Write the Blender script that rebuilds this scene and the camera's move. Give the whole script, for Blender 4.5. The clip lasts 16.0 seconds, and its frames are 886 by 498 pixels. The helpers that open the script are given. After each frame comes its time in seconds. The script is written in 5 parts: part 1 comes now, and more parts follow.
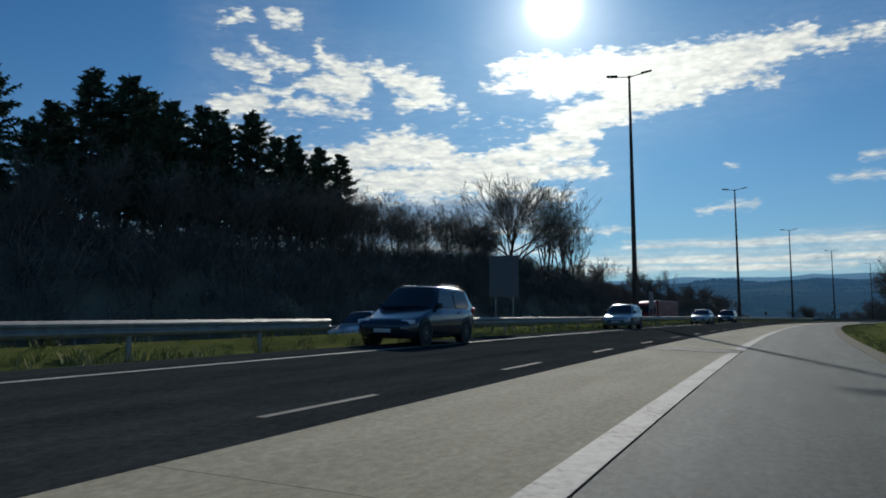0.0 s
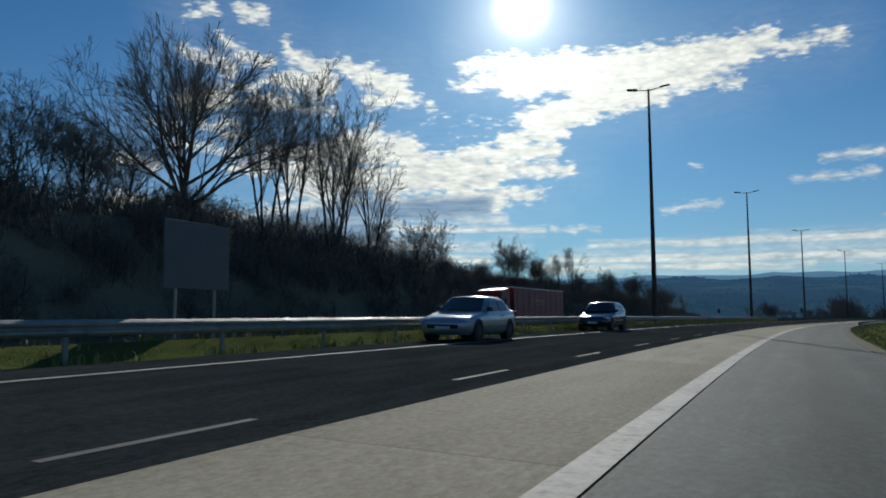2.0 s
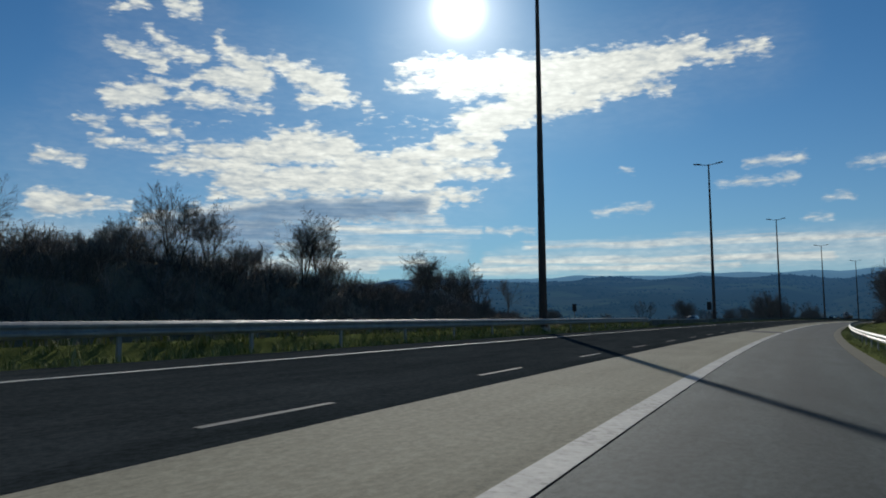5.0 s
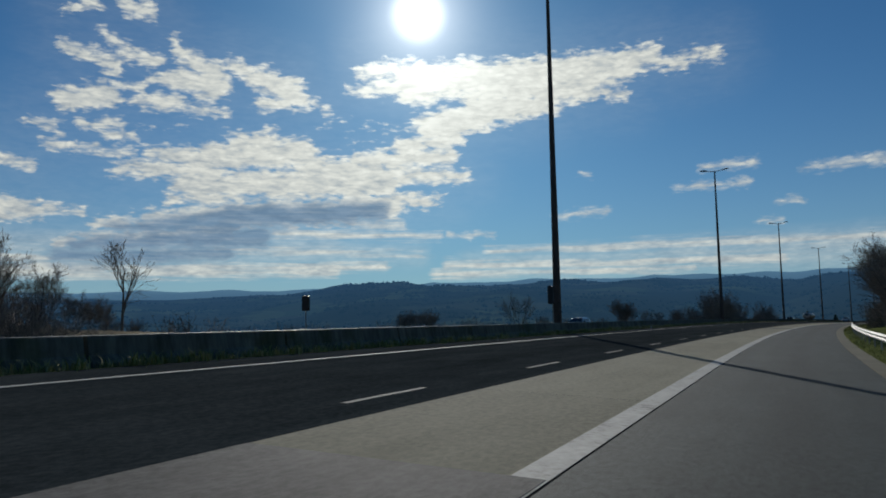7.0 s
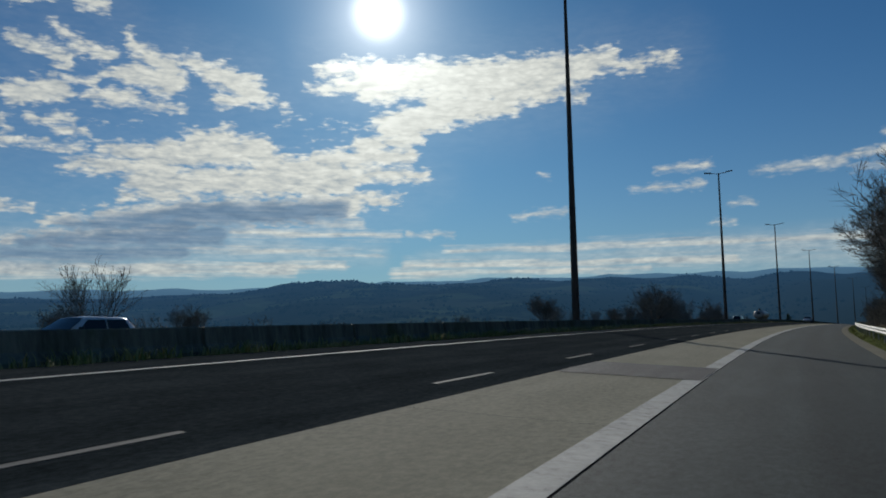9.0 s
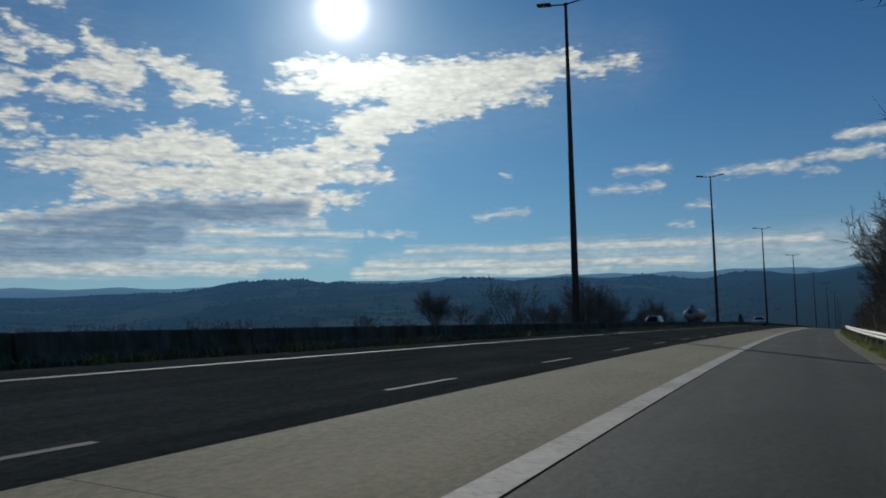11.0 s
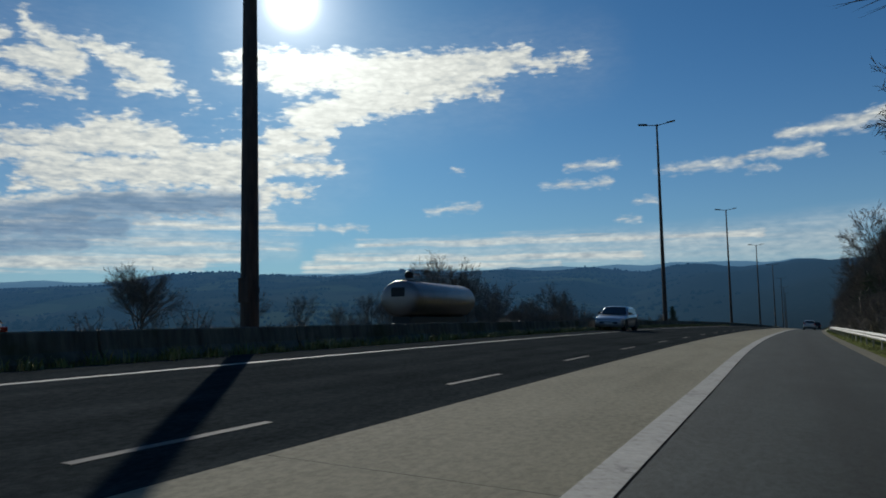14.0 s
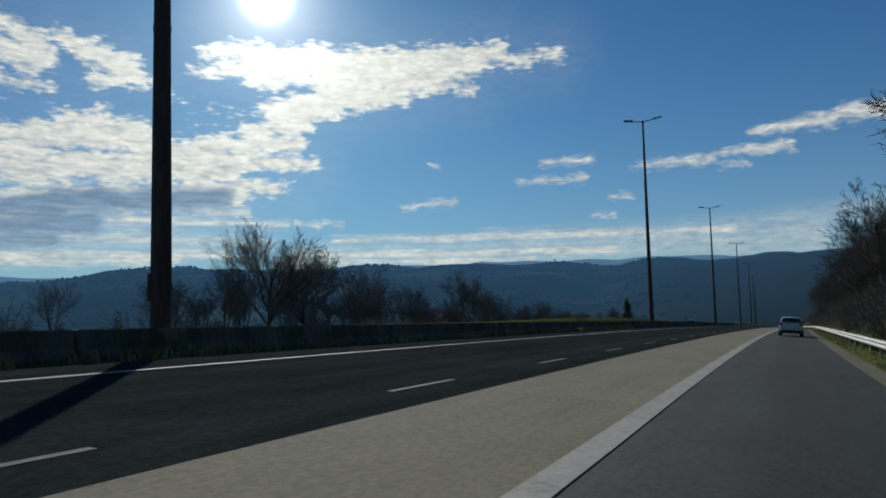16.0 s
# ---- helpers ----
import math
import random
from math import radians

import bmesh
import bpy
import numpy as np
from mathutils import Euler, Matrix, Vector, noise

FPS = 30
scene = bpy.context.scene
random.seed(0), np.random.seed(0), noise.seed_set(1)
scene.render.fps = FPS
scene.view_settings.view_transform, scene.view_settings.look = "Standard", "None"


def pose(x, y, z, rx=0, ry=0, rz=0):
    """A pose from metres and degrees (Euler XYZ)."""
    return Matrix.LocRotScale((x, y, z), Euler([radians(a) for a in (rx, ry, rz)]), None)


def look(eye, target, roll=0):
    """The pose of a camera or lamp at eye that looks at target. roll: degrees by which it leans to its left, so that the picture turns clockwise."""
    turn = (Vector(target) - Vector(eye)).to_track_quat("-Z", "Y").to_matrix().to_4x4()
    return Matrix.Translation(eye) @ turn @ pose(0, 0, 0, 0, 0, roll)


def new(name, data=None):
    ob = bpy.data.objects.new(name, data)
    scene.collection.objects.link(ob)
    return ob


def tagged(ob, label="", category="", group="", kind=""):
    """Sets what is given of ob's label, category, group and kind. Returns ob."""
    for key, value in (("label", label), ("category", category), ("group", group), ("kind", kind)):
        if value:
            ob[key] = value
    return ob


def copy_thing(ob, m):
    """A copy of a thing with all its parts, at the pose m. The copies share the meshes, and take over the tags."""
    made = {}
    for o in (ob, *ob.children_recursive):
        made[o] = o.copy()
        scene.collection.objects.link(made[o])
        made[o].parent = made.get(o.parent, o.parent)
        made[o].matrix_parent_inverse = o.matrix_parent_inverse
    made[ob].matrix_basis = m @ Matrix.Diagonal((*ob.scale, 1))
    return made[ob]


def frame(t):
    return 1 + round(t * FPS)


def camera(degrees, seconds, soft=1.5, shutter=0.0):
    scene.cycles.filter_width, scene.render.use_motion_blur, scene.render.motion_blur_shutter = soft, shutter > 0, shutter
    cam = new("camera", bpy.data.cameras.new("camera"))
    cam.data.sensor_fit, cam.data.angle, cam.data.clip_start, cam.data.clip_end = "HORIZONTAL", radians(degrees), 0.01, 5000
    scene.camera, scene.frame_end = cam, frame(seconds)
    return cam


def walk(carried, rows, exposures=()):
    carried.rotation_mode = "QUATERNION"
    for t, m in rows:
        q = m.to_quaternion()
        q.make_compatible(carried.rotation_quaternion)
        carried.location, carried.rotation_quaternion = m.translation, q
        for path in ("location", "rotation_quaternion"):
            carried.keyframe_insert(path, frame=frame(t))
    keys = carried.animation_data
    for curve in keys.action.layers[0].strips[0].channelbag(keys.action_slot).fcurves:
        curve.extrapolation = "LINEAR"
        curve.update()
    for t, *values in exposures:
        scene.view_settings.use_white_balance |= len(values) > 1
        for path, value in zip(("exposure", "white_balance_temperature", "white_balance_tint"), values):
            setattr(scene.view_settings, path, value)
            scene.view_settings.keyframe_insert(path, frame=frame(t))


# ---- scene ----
cam = camera(60.81, 16.0, soft=1.8)

# ---------------------------------------------------------------- camera path
PATH = [
    (0, 0.521, 1.933, 1.155, 4.15, 5.35, 0.28),
    (0.5, 5.483, 15.258, 1.242, 3.57, 5.41, 0.37),
    (1, 10.751, 29.269, 1.253, 2.99, 5.35, 0.36),
    (1.5, 16.097, 43.221, 1.312, 2.29, 5.17, -0.14),
    (2, 21.548, 56.645, 1.356, 1.69, 5.18, 0.28),
    (2.5, 27.398, 70.386, 1.370, 0.74, 5.21, 0.29),
    (3, 33.443, 84.091, 1.367, -0.11, 5.35, 0.72),
    (3.5, 39.510, 97.403, 1.382, -1.04, 5.24, 0.72),
    (4, 45.812, 110.655, 1.378, -1.73, 5.29, 0.67),
    (4.6, 53.812, 126.890, 1.330, -2.57, 5.17, 0.42),
    (5.2, 62.100, 143.052, 1.266, -3.46, 5.25, 0.51),
    (5.8, 70.633, 159.160, 1.200, -4.36, 5.31, 0.59),
    (6.5, 80.956, 177.845, 1.132, -5.38, 5.51, 0.73),
    (7, 88.579, 191.114, 1.092, -6.10, 5.52, 1.02),
    (7.5, 96.530, 204.770, 1.036, -6.82, 5.45, 0.80),
    (8, 104.665, 218.279, 0.994, -7.46, 5.58, 1.03),
    (8.5, 113.101, 231.846, 0.958, -8.42, 5.31, 0.79),
    (9, 121.705, 245.269, 0.924, -9.20, 5.43, 1.05),
    (9.5, 130.752, 258.280, 0.894, -9.95, 5.25, 0.62),
    (10.1, 141.636, 273.941, 0.860, -10.73, 5.45, 1.07),
    (10.75, 153.701, 290.804, 0.797, -11.70, 5.41, 1.06),
    (11.4, 166.040, 307.563, 0.699, -12.61, 5.35, 1.05),
    (12, 177.417, 322.631, 0.585, -13.32, 5.30, 0.97),
    (12.5, 187.347, 335.836, 0.479, -13.87, 5.25, 1.18),
    (13, 197.229, 348.214, 0.423, -14.56, 4.99, 0.94),
    (13.5, 206.858, 360.200, 0.270, -15.19, 5.03, 0.90),
    (14, 216.700, 372.280, 0.098, -15.77, 4.87, 1.18),
    (14.5, 227.291, 385.072, -0.108, -16.31, 5.05, 1.61),
    (15, 238.475, 397.961, -0.322, -17.03, 4.91, 1.44),
    (15.5, 249.250, 410.204, -0.566, -17.28, 4.65, 1.41),
    (16, 259.947, 422.175, -0.844, -17.56, 4.50, 1.40),
]
EXPOSURES = [(0.0, 0.17), (3.0, 0.12), (5.0, 0.05), (6.5, 0.0), (7.0, -0.16), (7.5, -0.2), (9.0, -0.22), (12.5, -0.12), (14.0, -0.04), (16.0, -0.02)]
walk(cam, [(t, pose(x, y, z, 90 + p, r, w)) for t, x, y, z, w, p, r in PATH], EXPOSURES)

# ---------------------------------------------------------------- sky and sun
SUN_AZ, SUN_EL = -4.58, 22.77          # degrees, azimuth counted to the left of +y


def direction(az, el):
    a, e = radians(az), radians(el)
    return Vector((-math.sin(a) * math.cos(e), math.cos(a) * math.cos(e), math.sin(e)))


SUN = direction(SUN_AZ, SUN_EL)

# clouds as tapered strokes: azimuth and elevation of both ends, half width at both ends, all in degrees
CLOUD_PUFFS = [(20.83, 18.96, 17.69, 17.94, 0.34, 0.64), (18.5, 20.08, 17.62, 19.37, 0.21, 0.3), (17.16, 19.13, 14.92, 18.61, 0.39, 0.51), (21.0, 15.53, 18.01, 16.12, 0.73, 0.86),
    (18.03, 16.68, 15.76, 16.84, 0.17, 0.21), (16.12, 15.72, 13.41, 15.95, 0.47, 0.51), (13.9, 20.35, 13.36, 19.26, 0.21, 0.43), (13.48, 19.25, 10.44, 18.14, 0.43, 0.77),
    (15.2, 17.54, 10.83, 17.32, 0.39, 1.11), (9.63, 18.79, 5.43, 17.23, 0.43, 1.11), (7.53, 16.24, 4.36, 16.54, 0.43, 0.56), (13.01, 15.58, 9.99, 15.54, 0.3, 0.26),
    (22.92, 13.82, 21.64, 13.65, 0.21, 0.26), (19.78, 14.03, 17.21, 14.07, 0.3, 0.34), (18.3, 13.36, 16.25, 13.29, 0.26, 0.21)]
CLOUD_TUFTS = [(22.2, 12.85, 20.99, 12.85, 0.17, 0.21), (21.67, 12.26, 18.65, 12.6, 0.21, 0.26), (18.45, 12.11, 16.15, 12.31, 0.17, 0.21), (25.31, 11.05, 22.83, 11.06, 0.43, 0.21),
    (25.19, 7.93, 19.6, 8.07, 0.86, 0.17), (3.51, 16.48, 2.43, 16.1, 0.21, 0.26), (21.0, 21.42, 19.04, 21.98, 0.26, 0.34), (16.94, 22.0, 15.58, 21.87, 0.51, 0.56)]
CLOUD_BANK = [(11.16, 12.29, 4.13, 12.67, 0.77, 0.86), (9.15, 13.16, 6.66, 13.26, 0.77, 0.86), (17.51, 11.16, 10.74, 11.21, 0.21, 0.69), (15.27, 12.26, 11.15, 12.01, 0.26, 0.6),
    (12.91, 10.18, -1.87, 10.63, 0.77, 1.03), (13.86, 9.13, 9.51, 9.37, 0.21, 0.43), (4.13, 11.5, -7.96, 10.99, 0.94, 0.21), (0.72, 9.35, -5.76, 9.15, 0.69, 0.21),
    (18.67, 7.02, 9.09, 8.38, 0.26, 0.77), (9.89, 8.12, -2.29, 8.5, 0.94, 0.69), (21.11, 5.76, 9.87, 6.71, 0.26, 0.86)]
CLOUD_WING = [(-0.11, 18.83, -3.23, 18.86, 0.26, 0.51), (0.53, 17.36, -0.62, 17.39, 0.21, 0.26), (-3.66, 18.22, -17.23, 17.74, 1.11, 1.54), (-8.89, 16.07, -14.58, 16.12, 1.11, 0.69),
    (-16.37, 17.87, -22.39, 18.93, 1.46, 0.6), (-5.37, 14.65, -9.75, 15.44, 1.11, 0.86), (-3.18, 13.1, -7.54, 14.01, 0.69, 0.51), (-23.21, 18.34, -24.44, 18.23, 0.3, 0.3),
    (-24.45, 18.46, -26.71, 18.61, 0.21, 0.34), (-18.91, 16.71, -20.18, 16.42, 0.34, 0.17), (-1.49, 17.69, -4.96, 17.33, 0.43, 0.86), (0.25, 12.09, -6.64, 12.54, 0.6, 0.6)]
CLOUD_SMALL = [(-14.86, 7.69, -18.53, 7.98, 0.13, 0.26), (-16.79, 10.8, -17.35, 10.78, 0.11, 0.11), (-25.53, 10.72, -28.97, 10.81, 0.13, 0.3), (-23.73, 9.4, -28.55, 9.44, 0.13, 0.26),
    (-30.09, 7.95, -31.77, 7.95, 0.11, 0.13), (-29.26, 6.72, -30.58, 6.64, 0.11, 0.13), (-6.64, 6.58, -10.01, 6.49, 0.13, 0.13), (-32.3, 10.11, -37.59, 10.17, 0.21, 0.34),
    (-37.61, 10.53, -42.74, 10.63, 0.21, 0.39), (-40.38, 11.84, -47.52, 12.36, 0.26, 0.6), (-47.52, 12.36, -51.6, 12.21, 0.6, 0.69), (-38.32, 9.7, -39.81, 9.71, 0.17, 0.17)]
CLOUD_GREY = [(9.49, 7.88, -1.43, 8.42, 0.69, 0.51), (17.58, 6.9, 9.48, 7.71, 0.17, 0.69), (20.06, 5.72, 7.43, 6.42, 0.26, 0.6), (21.08, 4.84, 9.86, 5.3, 0.34, 0.3)]
CLOUD_STREAKS = [(6.61, 6.8, -5.94, 6.49, 0.34, 0.13), (0.72, 7.52, -3.14, 7.29, 0.26, 0.17), (10.66, 5.62, -4.41, 5.1, 0.3, 0.13), (23.09, 4.1, -1.83, 4.31, 0.39, 0.26),
    (25.07, 4.72, 13.39, 4.89, 0.3, 0.26), (33.71, 3.77, 18.23, 4.05, 0.51, 0.43), (-9.55, 5.29, -22.66, 5.33, 0.13, 0.21), (-20.61, 5.41, -38.94, 5.1, 0.21, 0.3),
    (-6.52, 4.23, -30.45, 4.08, 0.26, 0.34), (-5.66, 3.64, -24.61, 3.59, 0.21, 0.21), (24.29, 3.71, 1.93, 3.97, 0.34, 0.3)]
CLOUD_VEIL = [(33.78, 5.11, 2.43, 5.6, 1.46, 0.94), (6.6, 5.59, -4.41, 5.05, 0.69, 0.34), (-8.24, 4.37, -24.64, 4.33, 0.43, 0.69), (-22.63, 4.58, -43.85, 4.44, 0.77, 1.29),
    (-38.27, 5.49, -47.75, 5.86, 0.21, 0.34)]
CLOUD_RIPPLES = [(2.77, 14.92, -3.19, 14.01, 1.11, 1.72), (5.25, 12.58, -3.19, 14.43, 0.86, 0.86), (20.87, 13.95, 12.75, 14.35, 1.11, 0.86), (21.48, 12.6, 16.39, 12.9, 0.77, 0.69)]


class Nodes:
    """A short way to write node trees."""

    def __init__(self, tree):
        self.tree = tree
        tree.nodes.clear()

    def add(self, kind, props=None, **inputs):
        n = self.tree.nodes.new(kind)
        for k, v in (props or {}).items():
            setattr(n, k, v)
        for k, v in inputs.items():
            key = int(k[1:]) if k[0] == "i" and k[1:].isdigit() else k.replace("_", " ")
            self.put(n.inputs[key], v)
        return n

    def put(self, socket, v):
        if isinstance(v, bpy.types.NodeSocket):
            self.tree.links.new(v, socket)
        elif isinstance(v, bpy.types.Node):
            self.tree.links.new(v.outputs[0], socket)
        else:
            socket.default_value = v

    def math(self, op, a, b=0.0, clamp=False):
        return self.add("ShaderNodeMath", {"operation": op, "use_clamp": clamp}, i0=a, i1=b).outputs[0]

    def vec(self, op, a, b=(0, 0, 0)):
        return self.add("ShaderNodeVectorMath", {"operation": op}, i0=a, i1=b).outputs[0]

    def mix(self, f, a, b, blend="MIX"):
        n = self.add("ShaderNodeMix", {"data_type": "RGBA", "blend_type": blend})
        self.put(n.inputs["Factor"], f), self.put(n.inputs[6], a), self.put(n.inputs[7], b)
        return n.outputs[2]

    def noise(self, vector, scale, detail=4.0, rough=0.55, dims="3D"):
        return self.add("ShaderNodeTexNoise", {"noise_dimensions": dims}, Vector=vector, Scale=scale, Detail=detail, Roughness=rough).outputs[0]

    def ramp(self, f, stops):
        n = self.add("ShaderNodeValToRGB", None, Fac=f)
        e = n.color_ramp.elements
        while len(e) < len(stops):
            e.new(0.5)
        for k, (p, c) in zip(e, stops):
            k.position, k.color = p, (c if len(c) == 4 else (*c, 1))
        return n.outputs[0]

    def smooth(self, f, a, b, lo=0.0, hi=1.0):
        n = self.add("ShaderNodeMapRange", {"interpolation_type": "SMOOTHSTEP"})
        for i, v in enumerate((f, a, b, lo, hi)):
            self.put(n.inputs[i], v)
        return n.outputs[0]


def build_world():
    world = bpy.data.worlds.new("sky")
    scene.world = world
    world.use_nodes = True
    n = Nodes(world.node_tree)
    ray = n.add("ShaderNodeTexCoord").outputs["Generated"]
    sky = n.add("ShaderNodeTexSky", {"sky_type": "NISHITA", "sun_disc": False, "sun_elevation": radians(SUN_EL),
                                     "sun_rotation": radians(SUN_AZ * -1), "altitude": 300.0, "air_density": 1.0,
                                     "dust_density": 0.2, "ozone_density": 2.0}).outputs[0]
    xyz = n.add("ShaderNodeSeparateXYZ", None, Vector=ray)
    x, y, z = xyz.outputs
    az = n.math("MULTIPLY", n.math("ARCTAN2", n.math("MULTIPLY", x, -1.0), y), 57.29578)
    el = n.math("MULTIPLY", n.math("ARCSINE", z), 57.29578)
    flat = n.add("ShaderNodeCombineXYZ", None, X=az, Y=el).outputs[0]
    # ragged outlines: the chart of the sky is pushed about before the clouds are laid on it
    push = n.add("ShaderNodeTexNoise", None, Vector=n.vec("MULTIPLY", flat, (0.6, 1.2, 1.0)), Scale=0.9, Detail=4.0, Roughness=0.6).outputs["Color"]
    push = n.vec("SUBTRACT", push, (0.5, 0.5, 0.5))
    flat2 = n.vec("ADD", flat, n.vec("MULTIPLY", push, (1.7, 0.75, 0.0)))
    flat3 = n.vec("ADD", flat, n.vec("MULTIPLY", push, (1.6, 0.30, 0.0)))

    def stroke(p, a0, e0, a1, e1, r0, r1):
        """How far p lies outside one tapered stroke, in degrees."""
        da, de = a1 - a0, e1 - e0
        k = 1.0 / max(da * da + de * de, 1e-4)
        pa = n.vec("SUBTRACT", p, (a0, e0, 0.0))
        h = n.math("ADD", n.add("ShaderNodeVectorMath", {"operation": "DOT_PRODUCT"}, i0=pa, i1=(da * k, de * k, 0.0)).outputs["Value"], 0.0, True)
        q = n.add("ShaderNodeVectorMath", {"operation": "MULTIPLY_ADD"}, i0=h, i1=(-da, -de, 0.0), i2=pa).outputs[0]
        d = n.add("ShaderNodeVectorMath", {"operation": "LENGTH"}, i0=q).outputs["Value"]
        return n.math("SUBTRACT", d, n.add("ShaderNodeMath", {"operation": "MULTIPLY_ADD"}, i0=h, i1=r1 - r0, i2=r0).outputs[0])

    def strokes(p, rows, blend):
        whole = None
        for r in rows:
            # each stroke waits for the one before, which keeps few values alive at a time
            at = p if whole is None else n.add("ShaderNodeVectorMath", {"operation": "MULTIPLY_ADD"}, i0=whole, i1=(0.0, 0.0, 1e-6), i2=p).outputs[0]
            d = stroke(at, *r)
            whole = d if whole is None else n.add("ShaderNodeMath", {"operation": "SMOOTH_MIN"}, i0=whole, i1=d, i2=blend).outputs[0]
        return whole

    clumps = n.noise(n.vec("MULTIPLY", flat3, (0.50, 1.40, 1.0)), 1.3, 5.0, 0.6)
    ripples = n.noise(n.vec("MULTIPLY", flat, (0.52, 1.50, 1.0)), 2.9, 5.0, 0.55)
    cells = n.add("ShaderNodeTexVoronoi", {"feature": "SMOOTH_F1"}, Vector=n.vec("MULTIPLY", flat2, (0.62, 1.75, 1.0)), Scale=2.0, Smoothness=0.35).outputs["Distance"]
    cells = n.math("SUBTRACT", 0.40, cells)
    grain = n.math("ADD", n.math("MULTIPLY", n.math("SUBTRACT", clumps, 0.5), 2.6), n.math("MULTIPLY", n.math("SUBTRACT", ripples, 0.5), 1.3))
    grain = n.math("ADD", grain, n.math("MULTIPLY", cells, 0.9))
    heap = strokes(flat2, CLOUD_PUFFS + CLOUD_TUFTS, 0.15)
    bank = strokes(flat2, CLOUD_BANK + CLOUD_WING, 0.25)
    small = strokes(flat3, CLOUD_SMALL, 0.05)
    dens = n.math("ADD", n.math("MULTIPLY", heap, -1 / 0.60), 0.32)
    dens = n.math("MAXIMUM", dens, n.math("ADD", n.math("MULTIPLY", bank, -1 / 0.66), 0.60))
    dens = n.math("MINIMUM", dens, 2.5)
    patchy = n.smooth(strokes(flat2, CLOUD_RIPPLES, 0.3), 0.6, -0.8, -3.0, -0.25)
    dens = n.math("MAXIMUM", dens, patchy)
    dens = n.math("ADD", dens, grain)
    loose = n.math("ADD", n.math("ADD", n.math("MULTIPLY", small, -1 / 0.36), 0.20), n.math("MULTIPLY", grain, 1.0))
    # thin level streaks towards the horizon
    wisp = n.noise(n.vec("MULTIPLY", flat, (0.09, 1.7, 1.0)), 2.2, 6.0, 0.6)
    veil = strokes(flat3, CLOUD_STREAKS, 0.10)
    thin = n.math("ADD", n.math("MULTIPLY", veil, -1 / 0.50), n.math("MULTIPLY", n.math("SUBTRACT", wisp, 0.5), 2.8))
    low = n.smooth(n.math("ADD", strokes(flat2, CLOUD_GREY, 0.3), n.math("MULTIPLY", n.math("SUBTRACT", clumps, 0.5), -0.9)), 0.75, -0.25)
    cover = n.math("MAXIMUM", n.smooth(dens, -0.45, 0.95), n.smooth(thin, -0.9, 0.8, 0.0, 0.92))
    cover = n.math("MAXIMUM", cover, n.smooth(loose, -0.75, 1.35, 0.0, 0.92))
    cover = n.math("MAXIMUM", cover, n.math("MULTIPLY", low, 0.9))
    # a faint haze round the banks
    haze = n.smooth(n.math("MINIMUM", heap, bank), 4.5, -0.5, 0.0, 0.09)
    cover = n.math("MAXIMUM", cover, haze)
    sheet = n.smooth(strokes(flat3, CLOUD_VEIL, 0.4), 1.1, -0.9, 0.0, 0.44)
    cover = n.math("MAXIMUM", cover, n.math("MULTIPLY", sheet, n.smooth(wisp, 0.25, 0.60, 0.55, 1.0)))
    # light: the sun behind them
    toward = n.add("ShaderNodeVectorMath", {"operation": "DOT_PRODUCT"}, i0=ray, i1=SUN).outputs["Value"]
    off = n.math("MULTIPLY", n.math("ARCCOSINE", n.math("MINIMUM", toward, 0.999999)), 57.29578)
    glow = n.math("POWER", 2.718, n.math("MULTIPLY", off, -1 / 7.0))
    folds = n.noise(n.vec("MULTIPLY", flat3, (0.42, 1.5, 1.0)), 1.1, 5.0, 0.6)
    lit = n.math("ADD", n.math("MULTIPLY", glow, 0.95), n.math("ADD", 0.62, n.math("MULTIPLY", n.math("SUBTRACT", folds, 0.5), 0.70)))
    lit = n.math("ADD", lit, n.math("MULTIPLY", n.math("SUBTRACT", ripples, 0.5), 0.35))
    lit = n.math("ADD", lit, n.math("MULTIPLY", cells, 0.24))
    lit = n.math("MAXIMUM", lit, 0.22)
    cloud = n.vec("MULTIPLY", n.add("ShaderNodeCombineXYZ", None, X=lit, Y=lit, Z=lit).outputs[0], n.mix(n.smooth(lit, 0.25, 0.80), (0.80, 0.94, 1.06, 1), (0.985, 1.0, 0.915, 1)))
    cloud = n.mix(n.math("MULTIPLY", low, n.smooth(wisp, 0.40, 0.70, 0.99, 0.80)), cloud, n.mix(n.smooth(folds, 0.3, 0.7), (0.125, 0.215, 0.335, 1), (0.20, 0.30, 0.425, 1)))
    base = n.vec("MULTIPLY", sky, (SKY_R, SKY_G, SKY_B))
    # pale air near the horizon
    pale = n.math("MULTIPLY", n.math("POWER", 2.718, n.math("MULTIPLY", n.math("MAXIMUM", el, 0.0), -1 / 6.5)), 0.78)
    base = n.mix(pale, base, (0.33, 0.455, 0.55, 1))
    whole = n.mix(n.math("MULTIPLY", cover, 0.95), base, cloud)
    # the sun's disc and the bright air round it
    disc = n.smooth(off, 2.5, 0.2)
    bloom = n.math("MULTIPLY", n.math("POWER", 2.718, n.math("MULTIPLY", off, -1 / 2.0)), 1.5)
    halo = n.math("ADD", disc, bloom)
    wide = n.math("MULTIPLY", n.math("POWER", 2.718, n.math("MULTIPLY", off, -1 / 9.0)), 0.17)
    whole = n.vec("ADD", whole, n.vec("MULTIPLY", n.add("ShaderNodeCombineXYZ", None, X=halo, Y=halo, Z=halo).outputs[0], (1.0, 0.98, 0.93)))
    whole = n.vec("ADD", whole, n.vec("MULTIPLY", n.add("ShaderNodeCombineXYZ", None, X=wide, Y=wide, Z=wide).outputs[0], (0.62, 0.90, 1.0)))
    back = n.add("ShaderNodeBackground", None, Color=whole, Strength=1.0)
